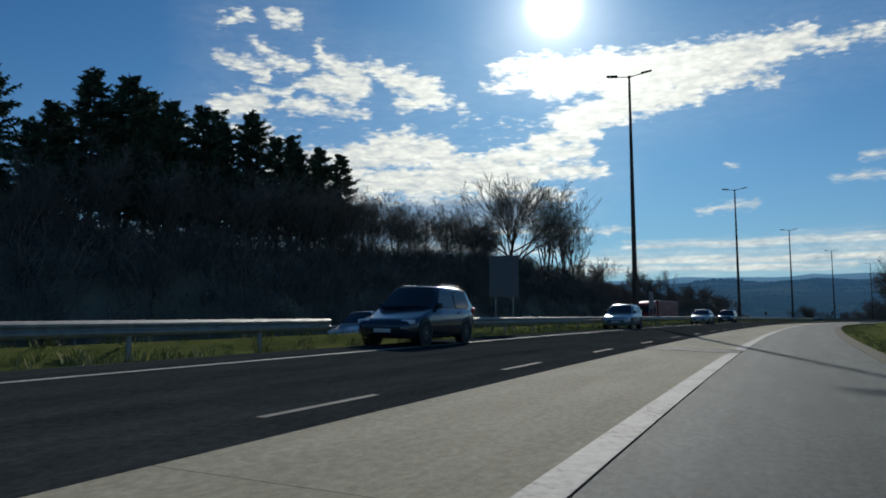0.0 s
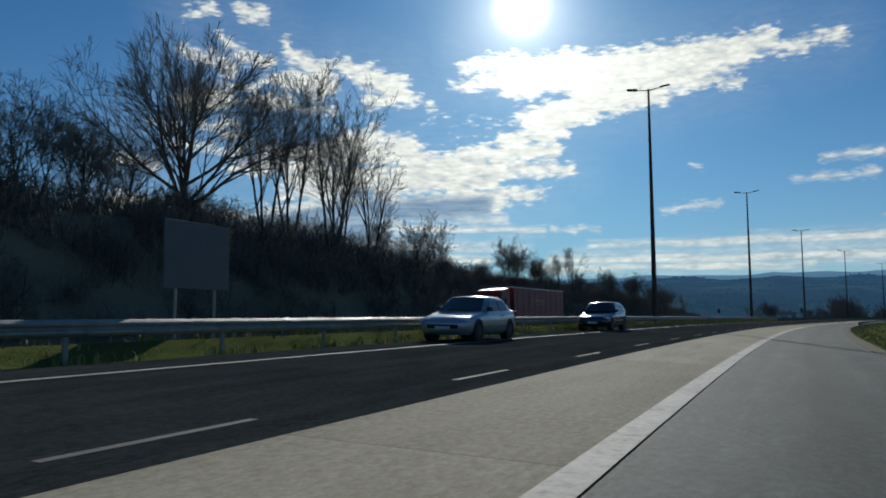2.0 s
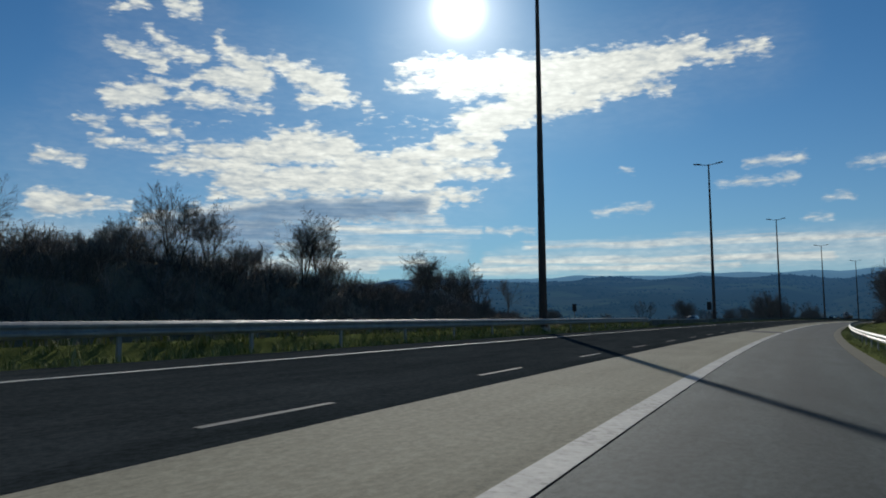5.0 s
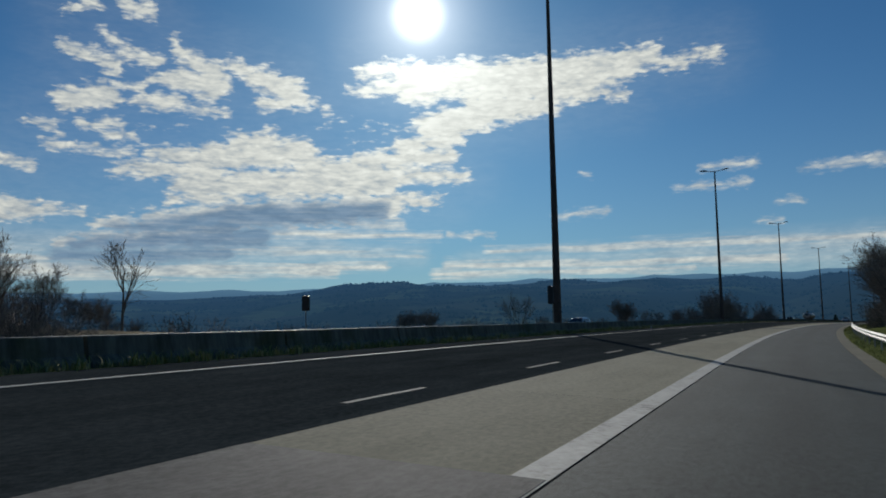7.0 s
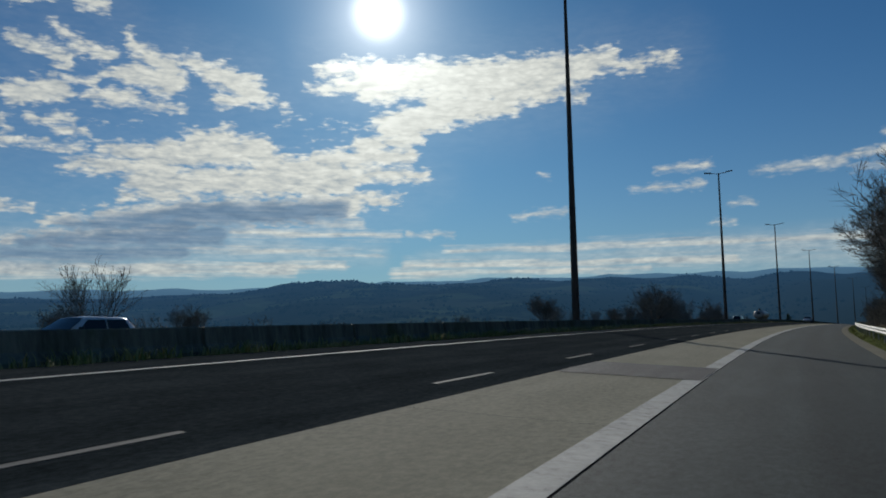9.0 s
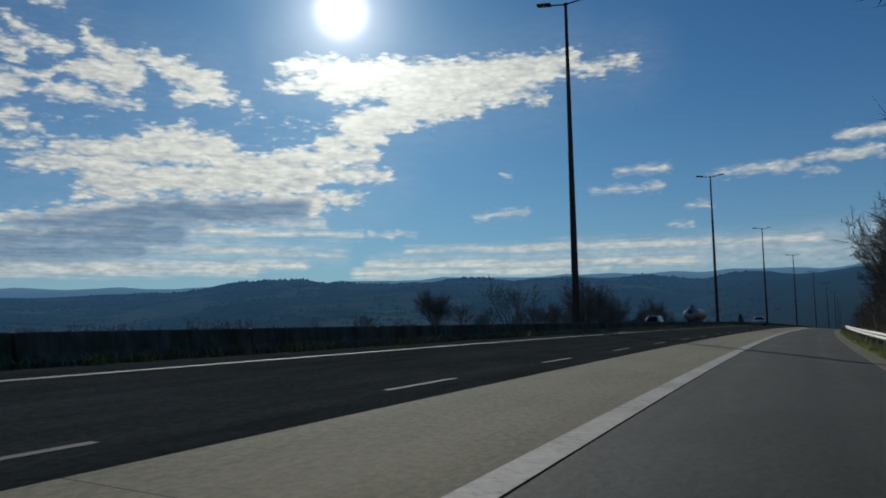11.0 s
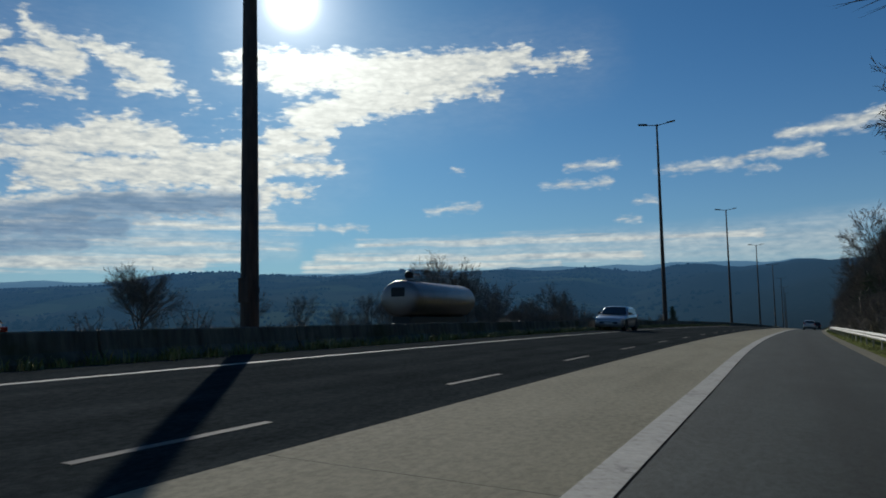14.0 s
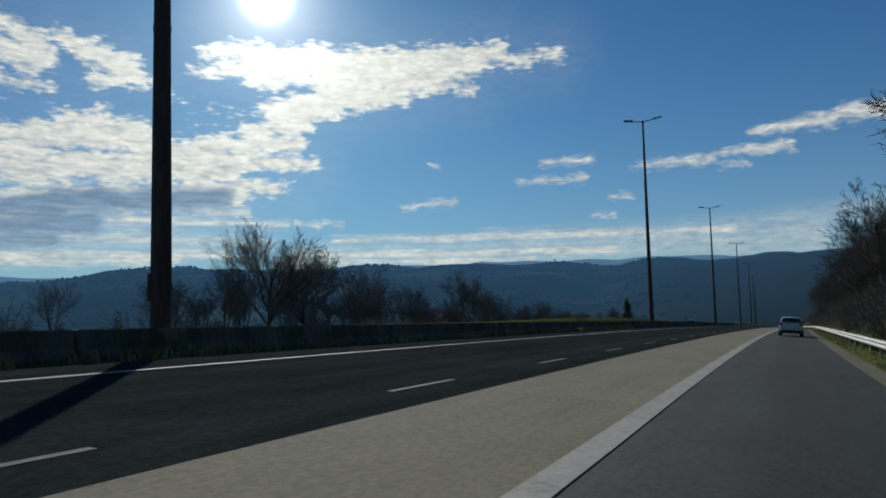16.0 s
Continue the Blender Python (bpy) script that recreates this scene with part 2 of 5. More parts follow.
    n.add("ShaderNodeOutputWorld", None, Surface=back)
    world.cycles.sampling_method = "MANUAL"
    world.cycles.sample_map_resolution = 1024


SKY_R, SKY_G, SKY_B = 0.0126, 0.0340, 0.0524
build_world()
sun = new("sun", bpy.data.lights.new("sun", "SUN"))
sun.data.energy, sun.data.angle, sun.data.color = 3.2, radians(0.55), (1.0, 0.97, 0.91)
sun.matrix_world = look((0, 0, 60), Vector((0, 0, 60)) - SUN)


# ---------------------------------------------------------------- materials
def material(name, paint):
    """A material whose surface paint(n, at) returns as (colour, roughness, bump height or None, further inputs)."""
    m = bpy.data.materials.new(name)
    m.use_nodes = True
    n = Nodes(m.node_tree)
    at = n.add("ShaderNodeNewGeometry").outputs["Position"]
    colour, rough, height, extra = paint(n, at)
    b = n.add("ShaderNodeBsdfPrincipled", None, Base_Color=colour, Roughness=rough)
    for k, v in extra.items():
        if k != "bump":
            n.put(b.inputs[k], v)
    if height is not None:
        bump = n.add("ShaderNodeBump", None, Strength=extra.get("bump", (0.3, 0.02))[0], Distance=extra.get("bump", (0.3, 0.02))[1], Height=height)
        n.put(b.inputs["Normal"], bump)
    n.add("ShaderNodeOutputMaterial", None, Surface=b)
    return m


def c3(r, g, b):
    return (r, g, b, 1.0)


def plain(name, colour, rough=0.5, vary=0.12, scale=3.0, **extra):
    def paint(n, at):
        k = n.noise(at, scale, 5.0)
        rnd = n.add("ShaderNodeObjectInfo").outputs["Random"]
        k = n.math("ADD", n.math("MULTIPLY", k, 0.7), n.math("MULTIPLY", rnd, 0.3))
        lo = tuple(v * (1 - vary) for v in colour)
        hi = tuple(min(1, v * (1 + vary)) for v in colour)
        return n.mix(k, c3(*lo), c3(*hi)), rough, k, {**extra, "bump": extra.get("bump", (0.08, 0.01))}
    return material(name, paint)


def along(n):
    """Road coordinates kept on the mesh: x across, y along the road, in metres."""
    return n.add("ShaderNodeUVMap", {"uv_map": "road"}).outputs[0]


def speckle(n, uv, col, depth):
    """Aggregate and patchy wear, which lighten and darken a road surface alike."""
    fine = n.noise(n.vec("MULTIPLY", uv, (14.0, 7.0, 1)), 1.0, 3.0, 0.75)
    broad = n.noise(n.vec("MULTIPLY", uv, (1.3, 0.35, 1)), 1.0, 3.0, 0.6)
    k = n.math("ADD", n.smooth(fine, 0.3, 0.7, 1 - depth, 1 + depth), n.smooth(broad, 0.3, 0.7, -depth * 0.4, depth * 0.4))
    return n.vec("MULTIPLY", col, n.add("ShaderNodeCombineXYZ", None, X=k, Y=k, Z=k).outputs[0])


def asphalt_paint(base, worn, gloss=0.07, newer=1.0, oil=None):
    def paint(n, at):
        uv = along(n)
        grain = n.noise(at, 55.0, 3.0, 0.7)
        blotch = n.noise(n.vec("MULTIPLY", uv, (0.6, 0.12, 1)), 1.0, 5.0, 0.6)
        x = n.add("ShaderNodeSeparateXYZ", None, Vector=uv).outputs[0]
        wheel = n.noise(n.vec("MULTIPLY", uv, (1.7, 0.01, 1)), 1.0, 2.0, 0.5)
        mottle = n.noise(n.vec("MULTIPLY", uv, (2.6, 0.7, 1)), 1.0, 6.0, 0.68)
        k = n.math("ADD", n.math("MULTIPLY", blotch, 0.45), n.math("ADD", n.math("MULTIPLY", wheel, 0.4), n.math("ADD", n.math("MULTIPLY", mottle, 0.25), n.math("MULTIPLY", grain, 0.30))))
        col = n.ramp(k, [(0.48, base), (0.92, worn)])
        crack = n.add("ShaderNodeTexVoronoi", {"feature": "DISTANCE_TO_EDGE"}, Vector=n.vec("ADD", n.vec("MULTIPLY", uv, (0.22, 0.09, 1)), n.vec("MULTIPLY", n.add("ShaderNodeTexNoise", None, Vector=uv, Scale=0.8).outputs["Color"], (0.25, 0.25, 0))), Scale=1.0).outputs["Distance"]
        if oil is not None:
            drip = n.math("ABSOLUTE", n.math("ADD", n.math("SUBTRACT", x, oil), n.math("MULTIPLY", n.math("SUBTRACT", blotch, 0.5), 0.5)))
            col = n.mix(n.math("MULTIPLY", n.smooth(drip, 0.65, 0.1, 0.0, 0.32), n.smooth(mottle, 0.3, 0.6, 0.5, 1.0)), col, c3(0.018, 0.020, 0.019))
        seam = n.smooth(crack, 0.0028, 0.0008)
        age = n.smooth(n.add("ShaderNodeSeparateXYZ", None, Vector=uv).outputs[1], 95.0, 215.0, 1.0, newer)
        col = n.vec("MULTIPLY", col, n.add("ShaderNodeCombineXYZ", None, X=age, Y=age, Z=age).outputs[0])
        col = n.mix(n.math("MULTIPLY", seam, 0.22), col, c3(0.02, 0.02, 0.021))
        col = speckle(n, uv, col, 0.24)
        return col, n.smooth(grain, 0.3, 0.7, 0.72, 0.92), grain, {"bump": (0.5, 0.012), "Specular IOR Level": gloss}
    return paint


def concrete_paint(n, at):
    uv = along(n)
    grain = n.noise(at, 40.0, 4.0, 0.65)
    stain = n.noise(n.vec("MULTIPLY", uv, (0.9, 0.10, 1)), 1.0, 6.0, 0.62)
    pores = n.noise(n.vec("MULTIPLY", uv, (2.2, 1.6, 1)), 3.0, 6.0, 0.7)
    streak = n.noise(n.vec("MULTIPLY", uv, (5.0, 0.03, 1)), 1.0, 3.0, 0.6)
    k = n.math("ADD", n.math("MULTIPLY", stain, 0.42), n.math("ADD", n.math("MULTIPLY", streak, 0.14), n.math("ADD", n.math("MULTIPLY", pores, 0.26), n.math("MULTIPLY", grain, 0.28))))
    col = n.ramp(k, [(0.34, (0.215, 0.20, 0.145)), (0.54, (0.34, 0.318, 0.235)), (0.78, (0.43, 0.405, 0.31))])
    rnd = n.add("ShaderNodeObjectInfo").outputs["Random"]
    col = n.mix(n.smooth(rnd, 0.0, 1.0, 0.0, 0.25), col, c3(0.20, 0.18, 0.135))
    grime = n.smooth(n.add("ShaderNodeSeparateXYZ", None, Vector=uv).outputs[1], 95.0, 215.0, 0.0, 0.42)
    col = n.mix(grime, col, c3(0.158, 0.152, 0.105))
    col = speckle(n, uv, col, 0.15)
    return col, 0.9, grain, {"bump": (0.4, 0.01), "Specular IOR Level": 0.03}


def line_paint(n, at):
    wear = n.noise(at, 9.0, 6.0, 0.7)
    big = n.noise(at, 0.7, 3.0, 0.6)
    k = n.math("ADD", n.math("MULTIPLY", wear, 0.7), n.math("MULTIPLY", big, 0.4))
    col = n.ramp(k, [(0.36, (0.14, 0.137, 0.120)), (0.5, (0.33, 0.325, 0.288)), (0.75, (0.46, 0.45, 0.40))])
    return col, 0.8, wear, {"bump": (0.2, 0.004), "Specular IOR Level": 0.2}


def grass_paint(n, at):
    patch = n.noise(at, 0.35, 5.0, 0.6)
    blade = n.noise(n.vec("MULTIPLY", at, (1, 1, 0.3)), 16.0, 4.0, 0.7)
    k = n.math("ADD", n.math("MULTIPLY", patch, 0.65), n.math("MULTIPLY", blade, 0.4))
    col = n.ramp(k, [(0.32, (0.075, 0.070, 0.036)), (0.46, (0.10, 0.115, 0.040)), (0.60, (0.12, 0.140, 0.045)), (0.8, (0.21, 0.19, 0.095))])
    return col, 0.95, blade, {"bump": (0.9, 0.06), "Specular IOR Level": 0.0}


def earth_paint(n, at):
    patch = n.noise(at, 0.12, 6.0, 0.6)
    bits = n.noise(at, 7.0, 5.0, 0.75)
    k = n.math("ADD", n.math("MULTIPLY", patch, 0.55), n.math("MULTIPLY", bits, 0.45))
    col = n.ramp(k, [(0.3, (0.12, 0.10, 0.072)), (0.5, (0.225, 0.19, 0.13)), (0.72, (0.32, 0.275, 0.19))])
    return col, 0.95, bits, {"bump": (0.8, 0.08), "Specular IOR Level": 0.0}


def land_colour(n, at):
    """Pastures, ploughland and hedged woods."""
    warp = n.vec("MULTIPLY", n.add("ShaderNodeTexNoise", None, Vector=at, Scale=0.006).outputs["Color"], (70.0, 70.0, 0.0))
    cell = n.add("ShaderNodeTexVoronoi", None, Vector=n.vec("MULTIPLY", n.vec("ADD", at, warp), (1.0, 1.0, 0.0)), Scale=0.0075)
    pick = n.add("ShaderNodeSeparateXYZ", None, Vector=cell.outputs["Color"]).outputs[0]
    fields = n.ramp(pick, [(0.0, (0.045, 0.066, 0.030)), (0.35, (0.075, 0.105, 0.045)), (0.6, (0.080, 0.078, 0.052)), (0.85, (0.110, 0.140, 0.065))])
    wood = n.smooth(n.noise(n.vec("MULTIPLY", at, (1, 1, 0.2)), 0.0042, 5.0, 0.62), 0.42, 0.52)
    rel = n.add("ShaderNodeSeparateXYZ", None, Vector=n.vec("SUBTRACT", at, (120.0, 230.0, 0.0)))
    side = n.math("SUBTRACT", rel.outputs[0], n.math("MULTIPLY", rel.outputs[1], 0.58))
    wood = n.math("MAXIMUM", wood, n.smooth(side, -100.0, 120.0))
    tree = n.noise(at, 0.11, 5.0, 0.75)
    woods = n.ramp(tree, [(0.3, (0.010, 0.013, 0.010)), (0.7, (0.034, 0.034, 0.024))])
    near = n.noise(at, 0.6, 4.0)
    return n.mix(n.math("MULTIPLY", near, 0.3), n.mix(wood, fields, woods), c3(0.035, 0.035, 0.022))


def land_paint(n, at):
    return land_colour(n, at), 0.95, None, {"Specular IOR Level": 0.0}


def haze_emission(n, at):
    """Far backdrop's haze painted as blue emission: deeper on nearer ridge, pale on farthest."""
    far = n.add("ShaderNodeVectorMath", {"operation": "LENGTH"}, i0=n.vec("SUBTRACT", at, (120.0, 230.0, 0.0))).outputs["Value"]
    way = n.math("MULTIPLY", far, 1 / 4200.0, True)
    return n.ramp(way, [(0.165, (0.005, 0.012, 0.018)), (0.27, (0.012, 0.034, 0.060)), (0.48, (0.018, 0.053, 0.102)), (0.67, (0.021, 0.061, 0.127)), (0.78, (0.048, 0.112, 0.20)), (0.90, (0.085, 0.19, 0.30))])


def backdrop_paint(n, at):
    # haze put into the material: land dulled towards black, blue air light emitted
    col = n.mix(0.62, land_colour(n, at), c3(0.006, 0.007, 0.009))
    return col, 0.95, None, {"Emission Color": haze_emission(n, at), "Emission Strength": 1.0, "Specular IOR Level": 0.0}


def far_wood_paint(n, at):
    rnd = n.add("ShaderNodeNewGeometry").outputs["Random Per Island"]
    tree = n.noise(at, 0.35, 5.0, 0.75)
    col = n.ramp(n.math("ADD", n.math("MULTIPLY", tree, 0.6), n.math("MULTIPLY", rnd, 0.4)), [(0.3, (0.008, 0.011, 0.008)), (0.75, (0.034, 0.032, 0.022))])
    # tree colour dulled, then the hills' painted haze emitted over it
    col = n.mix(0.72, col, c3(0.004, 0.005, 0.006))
    return col, 0.95, None, {"Emission Color": haze_emission(n, at), "Emission Strength": 1.0, "Specular IOR Level": 0.0}


def straw_paint(n, at):
    rnd = n.add("ShaderNodeNewGeometry").outputs["Random Per Island"]
    patch = n.noise(at, 0.25, 3.0)
    col = n.ramp(n.math("ADD", n.math("MULTIPLY", rnd, 0.5), n.math("MULTIPLY", patch, 0.5)), [(0.25, (0.13, 0.16, 0.045)), (0.5, (0.25, 0.25, 0.085)), (0.75, (0.38, 0.33, 0.17))])
    return col, 0.9, None, {"Specular IOR Level": 0.1}


def meadow_paint(n, at):
    patch = n.noise(at, 0.22, 5.0, 0.6)
    blade = n.noise(at, 9.0, 4.0, 0.7)
    k = n.math("ADD", n.math("MULTIPLY", patch, 0.7), n.math("MULTIPLY", blade, 0.35))
    col = n.ramp(k, [(0.35, (0.05, 0.060, 0.018)), (0.55, (0.085, 0.10, 0.027)), (0.75, (0.14, 0.135, 0.055))])
    return col, 0.95, blade, {"bump": (0.8, 0.06), "Specular IOR Level": 0.0}


def barrier_paint(n, at):
    stain = n.noise(n.vec("MULTIPLY", at, (1.0, 1.0, 0.25)), 1.3, 6.0, 0.7)
    runs = n.noise(n.vec("MULTIPLY", at, (1.0, 1.0, 0.06)), 6.0, 4.0, 0.65)
    moss = n.noise(at, 0.5, 5.0, 0.65)
    k = n.math("ADD", n.math("MULTIPLY", stain, 0.55), n.math("MULTIPLY", runs, 0.45))
    col = n.ramp(k, [(0.32, (0.05, 0.047, 0.036)), (0.52, (0.155, 0.145, 0.112)), (0.72, (0.27, 0.255, 0.20))])
    col = n.mix(n.smooth(moss, 0.48, 0.66, 0.0, 0.7), col, c3(0.07, 0.075, 0.03))
    return col, 0.95, k, {"bump": (0.3, 0.02), "Specular IOR Level": 0.1}


def bark_paint(n, at):
    k = n.noise(n.vec("MULTIPLY", at, (1, 1, 0.25)), 6.0, 5.0, 0.7)
    rnd = n.add("ShaderNodeObjectInfo").outputs["Random"]
    col = n.ramp(n.math("ADD", n.math("MULTIPLY", k, 0.8), n.math("MULTIPLY", rnd, 0.2)), [(0.3, (0.05, 0.042, 0.035)), (0.7, (0.16, 0.138, 0.112))])
    return col, 0.9, k, {"bump": (0.5, 0.03), "Specular IOR Level": 0.03}


def needle_paint(n, at):
    k = n.noise(at, 1.6, 4.0, 0.7)
    rnd = n.add("ShaderNodeNewGeometry").outputs["Random Per Island"]
    col = n.ramp(n.math("ADD", n.math("MULTIPLY", k, 0.5), n.math("MULTIPLY", rnd, 0.5)), [(0.25, (0.048, 0.068, 0.042)), (0.75, (0.115, 0.15, 0.085))])
    return col, 0.8, None, {"Specular IOR Level": 0.2}


def twig_paint(n, at):
    rnd = n.add("ShaderNodeNewGeometry").outputs["Random Per Island"]
    k = n.noise(at, 0.5, 3.0)
    col = n.ramp(n.math("ADD", n.math("MULTIPLY", k, 0.6), n.math("MULTIPLY", rnd, 0.4)), [(0.3, (0.115, 0.10, 0.09)), (0.55, (0.235, 0.205, 0.175)), (0.8, (0.34, 0.30, 0.25))])
    return col, 0.9, None, {"Specular IOR Level": 0.03}


def steel_paint(n, at):
    k = n.noise(n.vec("MULTIPLY", at, (1, 1, 0.35)), 3.0, 6.0, 0.65)
    col = n.ramp(k, [(0.35, (0.25, 0.25, 0.235)), (0.65, (0.40, 0.395, 0.36))])
    return col, n.smooth(k, 0.3, 0.7, 0.55, 0.75), k, {"Metallic": 0.55, "bump": (0.08, 0.01)}


def rust_paint(n, at):
    k = n.noise(n.vec("MULTIPLY", at, (2, 2, 0.35)), 3.0, 6.0, 0.7)
    col = n.ramp(k, [(0.3, (0.035, 0.024, 0.019)), (0.55, (0.075, 0.045, 0.032)), (0.75, (0.13, 0.085, 0.06))])
    return col, 0.7, k, {"bump": (0.25, 0.01)}


M = {
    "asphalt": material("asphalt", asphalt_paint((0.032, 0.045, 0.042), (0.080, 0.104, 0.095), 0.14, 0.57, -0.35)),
    "asphalt_old": material("asphalt_old", asphalt_paint((0.020, 0.025, 0.026), (0.050, 0.058, 0.059), 0.0)),
    "concrete": material("concrete", concrete_paint),
    "paint": material("road_paint", line_paint),
    "worn_paint": plain("worn_road_paint", (0.15, 0.147, 0.135), 0.85, 0.45, 7.0, **{"Specular IOR Level": 0.1}),
    "grass": material("grass", grass_paint),
    "earth": material("earth", earth_paint),
    "land": material("land", land_paint),
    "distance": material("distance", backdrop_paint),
    "bark": material("bark", bark_paint),
    "needles": material("needles", needle_paint),
    "twigs": material("twigs", twig_paint),
    "steel": material("galvanised_steel", steel_paint),
    "rust": material("weathered_steel", rust_paint),
    "repair": material("repair_asphalt", asphalt_paint((0.07, 0.068, 0.062), (0.13, 0.125, 0.115))),
    "barrier": material("old_concrete", barrier_paint),
    "gutter": plain("gutter_concrete", (0.19, 0.178, 0.135), 0.95, 0.45, 1.2, **{"Specular IOR Level": 0.03}),
    "tar": plain("tar", (0.02, 0.02, 0.02), 0.95, 0.3, 4.0, **{"Specular IOR Level": 0.0}),
    "black": plain("black_plastic", (0.012, 0.012, 0.013), 0.5),
    "sign": plain("sign_back", (0.13, 0.135, 0.14), 0.7, 0.2, 2.0),
    "white_car": plain("white_car_paint", (0.62, 0.63, 0.64), 0.25, 0.04, 2.0, **{"Coat Weight": 0.6}),
    "silver_car": plain("silver_car_paint", (0.38, 0.40, 0.42), 0.3, 0.05, 2.0, Metallic=0.5, **{"Coat Weight": 0.6}),
    "dark_car": plain("dark_blue_car_paint", (0.022, 0.030, 0.045), 0.25, 0.05, 2.0, Metallic=0.3, **{"Coat Weight": 0.8}),
    "red_paint": plain("red_truck_paint", (0.26, 0.018, 0.022), 0.45, 0.12, 0.8),
    "emblem": plain("faded_emblem", (0.42, 0.16, 0.16), 0.5, 0.1, 1.0),
    "glass": plain("car_glass", (0.010, 0.013, 0.016), 0.06, 0.05, 1.0),
    "headlight": plain("headlight_glass", (0.75, 0.77, 0.80), 0.12, 0.05),
    "taillight": plain("red_light_glass", (0.42, 0.012, 0.010), 0.2, 0.05),
    "rim": plain("alloy_rim", (0.45, 0.45, 0.46), 0.35, 0.05, 3.0, Metallic=0.8),
    "plate": plain("plate", (0.6, 0.6, 0.58), 0.5, 0.03),
    "tank": plain("brushed_tank_steel", (0.36, 0.30, 0.27), 0.42, 0.2, 0.7, Metallic=0.85),
    "roof_tile": plain("roof_tiles", (0.22, 0.18, 0.14), 0.85, 0.25, 0.8),
    "plaster": plain("house_plaster", (0.46, 0.43, 0.37), 0.9, 0.12, 0.4),
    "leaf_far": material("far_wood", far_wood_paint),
    "straw": material("straw", straw_paint),
    "meadow": material("meadow", meadow_paint),
    "rubber": plain("rubber", (0.018, 0.018, 0.018), 0.85),
    "glass_lamp": plain("lamp_glass", (0.55, 0.55, 0.52), 0.2),
}


# ---------------------------------------------------------------- the line of the road
KNOT = 50.0
HEADING = [-18.153, -19.342, -21.972, -24.45, -26.99, -29.54, -32.236, -34.586, -36.949, -38.726, -40.024, -41.325, -42.371, -42.739, -42.789, -42.485, -41.749, -40.612]
GRADE = [0.00715, 0.00503, 0.00287, -0.00096, -0.00458, -0.00345, -0.00075, -0.00135, -0.00589, -0.0087, -0.01239, -0.02012, -0.02416, -0.02805, -0.03068, -0.03323, -0.03261, -0.03239]
BANK = [0.0386, 0.0355, 0.0345, 0.0372, 0.0432, 0.0498, 0.0536, 0.0533, 0.052, 0.0528, 0.0589, 0.0666, 0.069, 0.067, 0.063, 0.0593, 0.0558, 0.0524]
STEP = 2.0
_S = np.arange(-400.0, 4200.0, STEP)


def _curve(values, lo):
    k = np.interp(_S, -50.0 + KNOT * np.arange(len(values)), values)
    w = np.ones(21) / 21
    return np.convolve(np.pad(k, 10, mode="edge"), w, "valid") if lo else k


_H = np.radians(_curve(HEADING, True))
_G = _curve(GRADE, True)
_G = np.where(_S > 1100, np.minimum(0.0, _G * (1 - (_S - 1100) / 300)), _G)
_B = _curve(BANK, True)
_P = np.cumsum(np.stack([-np.sin(_H), np.cos(_H), _G], 1) * STEP, 0)
_P -= _P[np.argmin(np.abs(_S))]


def line(s):
    """Place of the lane's middle line at s metres, heading and bank."""
    s = np.asarray(s, float)
    p = np.stack([np.interp(s, _S, _P[:, k]) for k in range(3)], -1)
    return p, np.interp(s, _S, _H), np.interp(s, _S, _B)


CROSS_L = [-2.6, -2.5, 9.4, 10.95, 11.75, 12.3, 13.0, 13.6, 27.0, 29.0]
CROSS_Z = [-0.02, 0.0, 0.0, -0.03, -0.10, 0.22, 0.16, -0.62, -0.95, -1.05]


def road_xyz(s, l, up=0.0):
    """World points at s along and l to the left, up metres over the road's own surface."""
    s, l = np.broadcast_arrays(np.asarray(s, float), np.asarray(l, float))
    p, h, b = line(s)
    q = p.copy()
    q[..., 0] -= np.cos(h) * l
    q[..., 1] -= np.sin(h) * l
    q[..., 2] += b * np.interp(l, [-8.0, 13.6, 29.0], [-8.0, 13.6, 19.8]) + np.interp(l, CROSS_L, CROSS_Z) + up
    return q


def place(s, l, up=0.0, turn=0.0, base=None):
    """A pose standing upright on the ground at (s, l), facing along the road turned by turn degrees."""
    q = road_xyz(s, l, up)
    if base is not None:
        q[2] = base
    h = float(line(s)[1])
    return pose(*q, 0, 0, math.degrees(h) + turn)


# ---------------------------------------------------------------- mesh helpers
def mesh_of(name, verts, faces, mats, uv=None, smooth=False, slots=None):
    me = bpy.data.meshes.new(name)
    me.from_pydata([tuple(map(float, v)) for v in verts], [], [tuple(f) for f in faces])
    for m in (mats if isinstance(mats, (list, tuple)) else [mats]):
        me.materials.append(m)
    if uv is not None:
        layer = me.uv_layers.new(name="road")
        idx = np.empty(len(me.loops), dtype=np.int32)
        me.loops.foreach_get("vertex_index", idx)
        layer.data.foreach_set("uv", np.asarray(uv, np.float32)[idx].ravel())
    if smooth:
        me.polygons.foreach_set("use_smooth", [True] * len(me.polygons))
    if slots is not None:
        me.polygons.foreach_set("material_index", slots)
    me.update()
    return me


def part(name, data, mat, parent, label=""):
    """Links a bmesh or a mesh as one object under a thing or under a part."""
    if isinstance(data, bmesh.types.BMesh):
        me = bpy.data.meshes.new(name)
        bmesh.ops.recalc_face_normals(data, faces=data.faces)
        data.to_mesh(me)
        data.free()
    else:
        me = data
    if mat is not None and not me.materials:
        me.materials.append(mat)
    ob = new(name, me)
    ob.parent = parent
    if label:
        tagged(ob, label)
    return ob


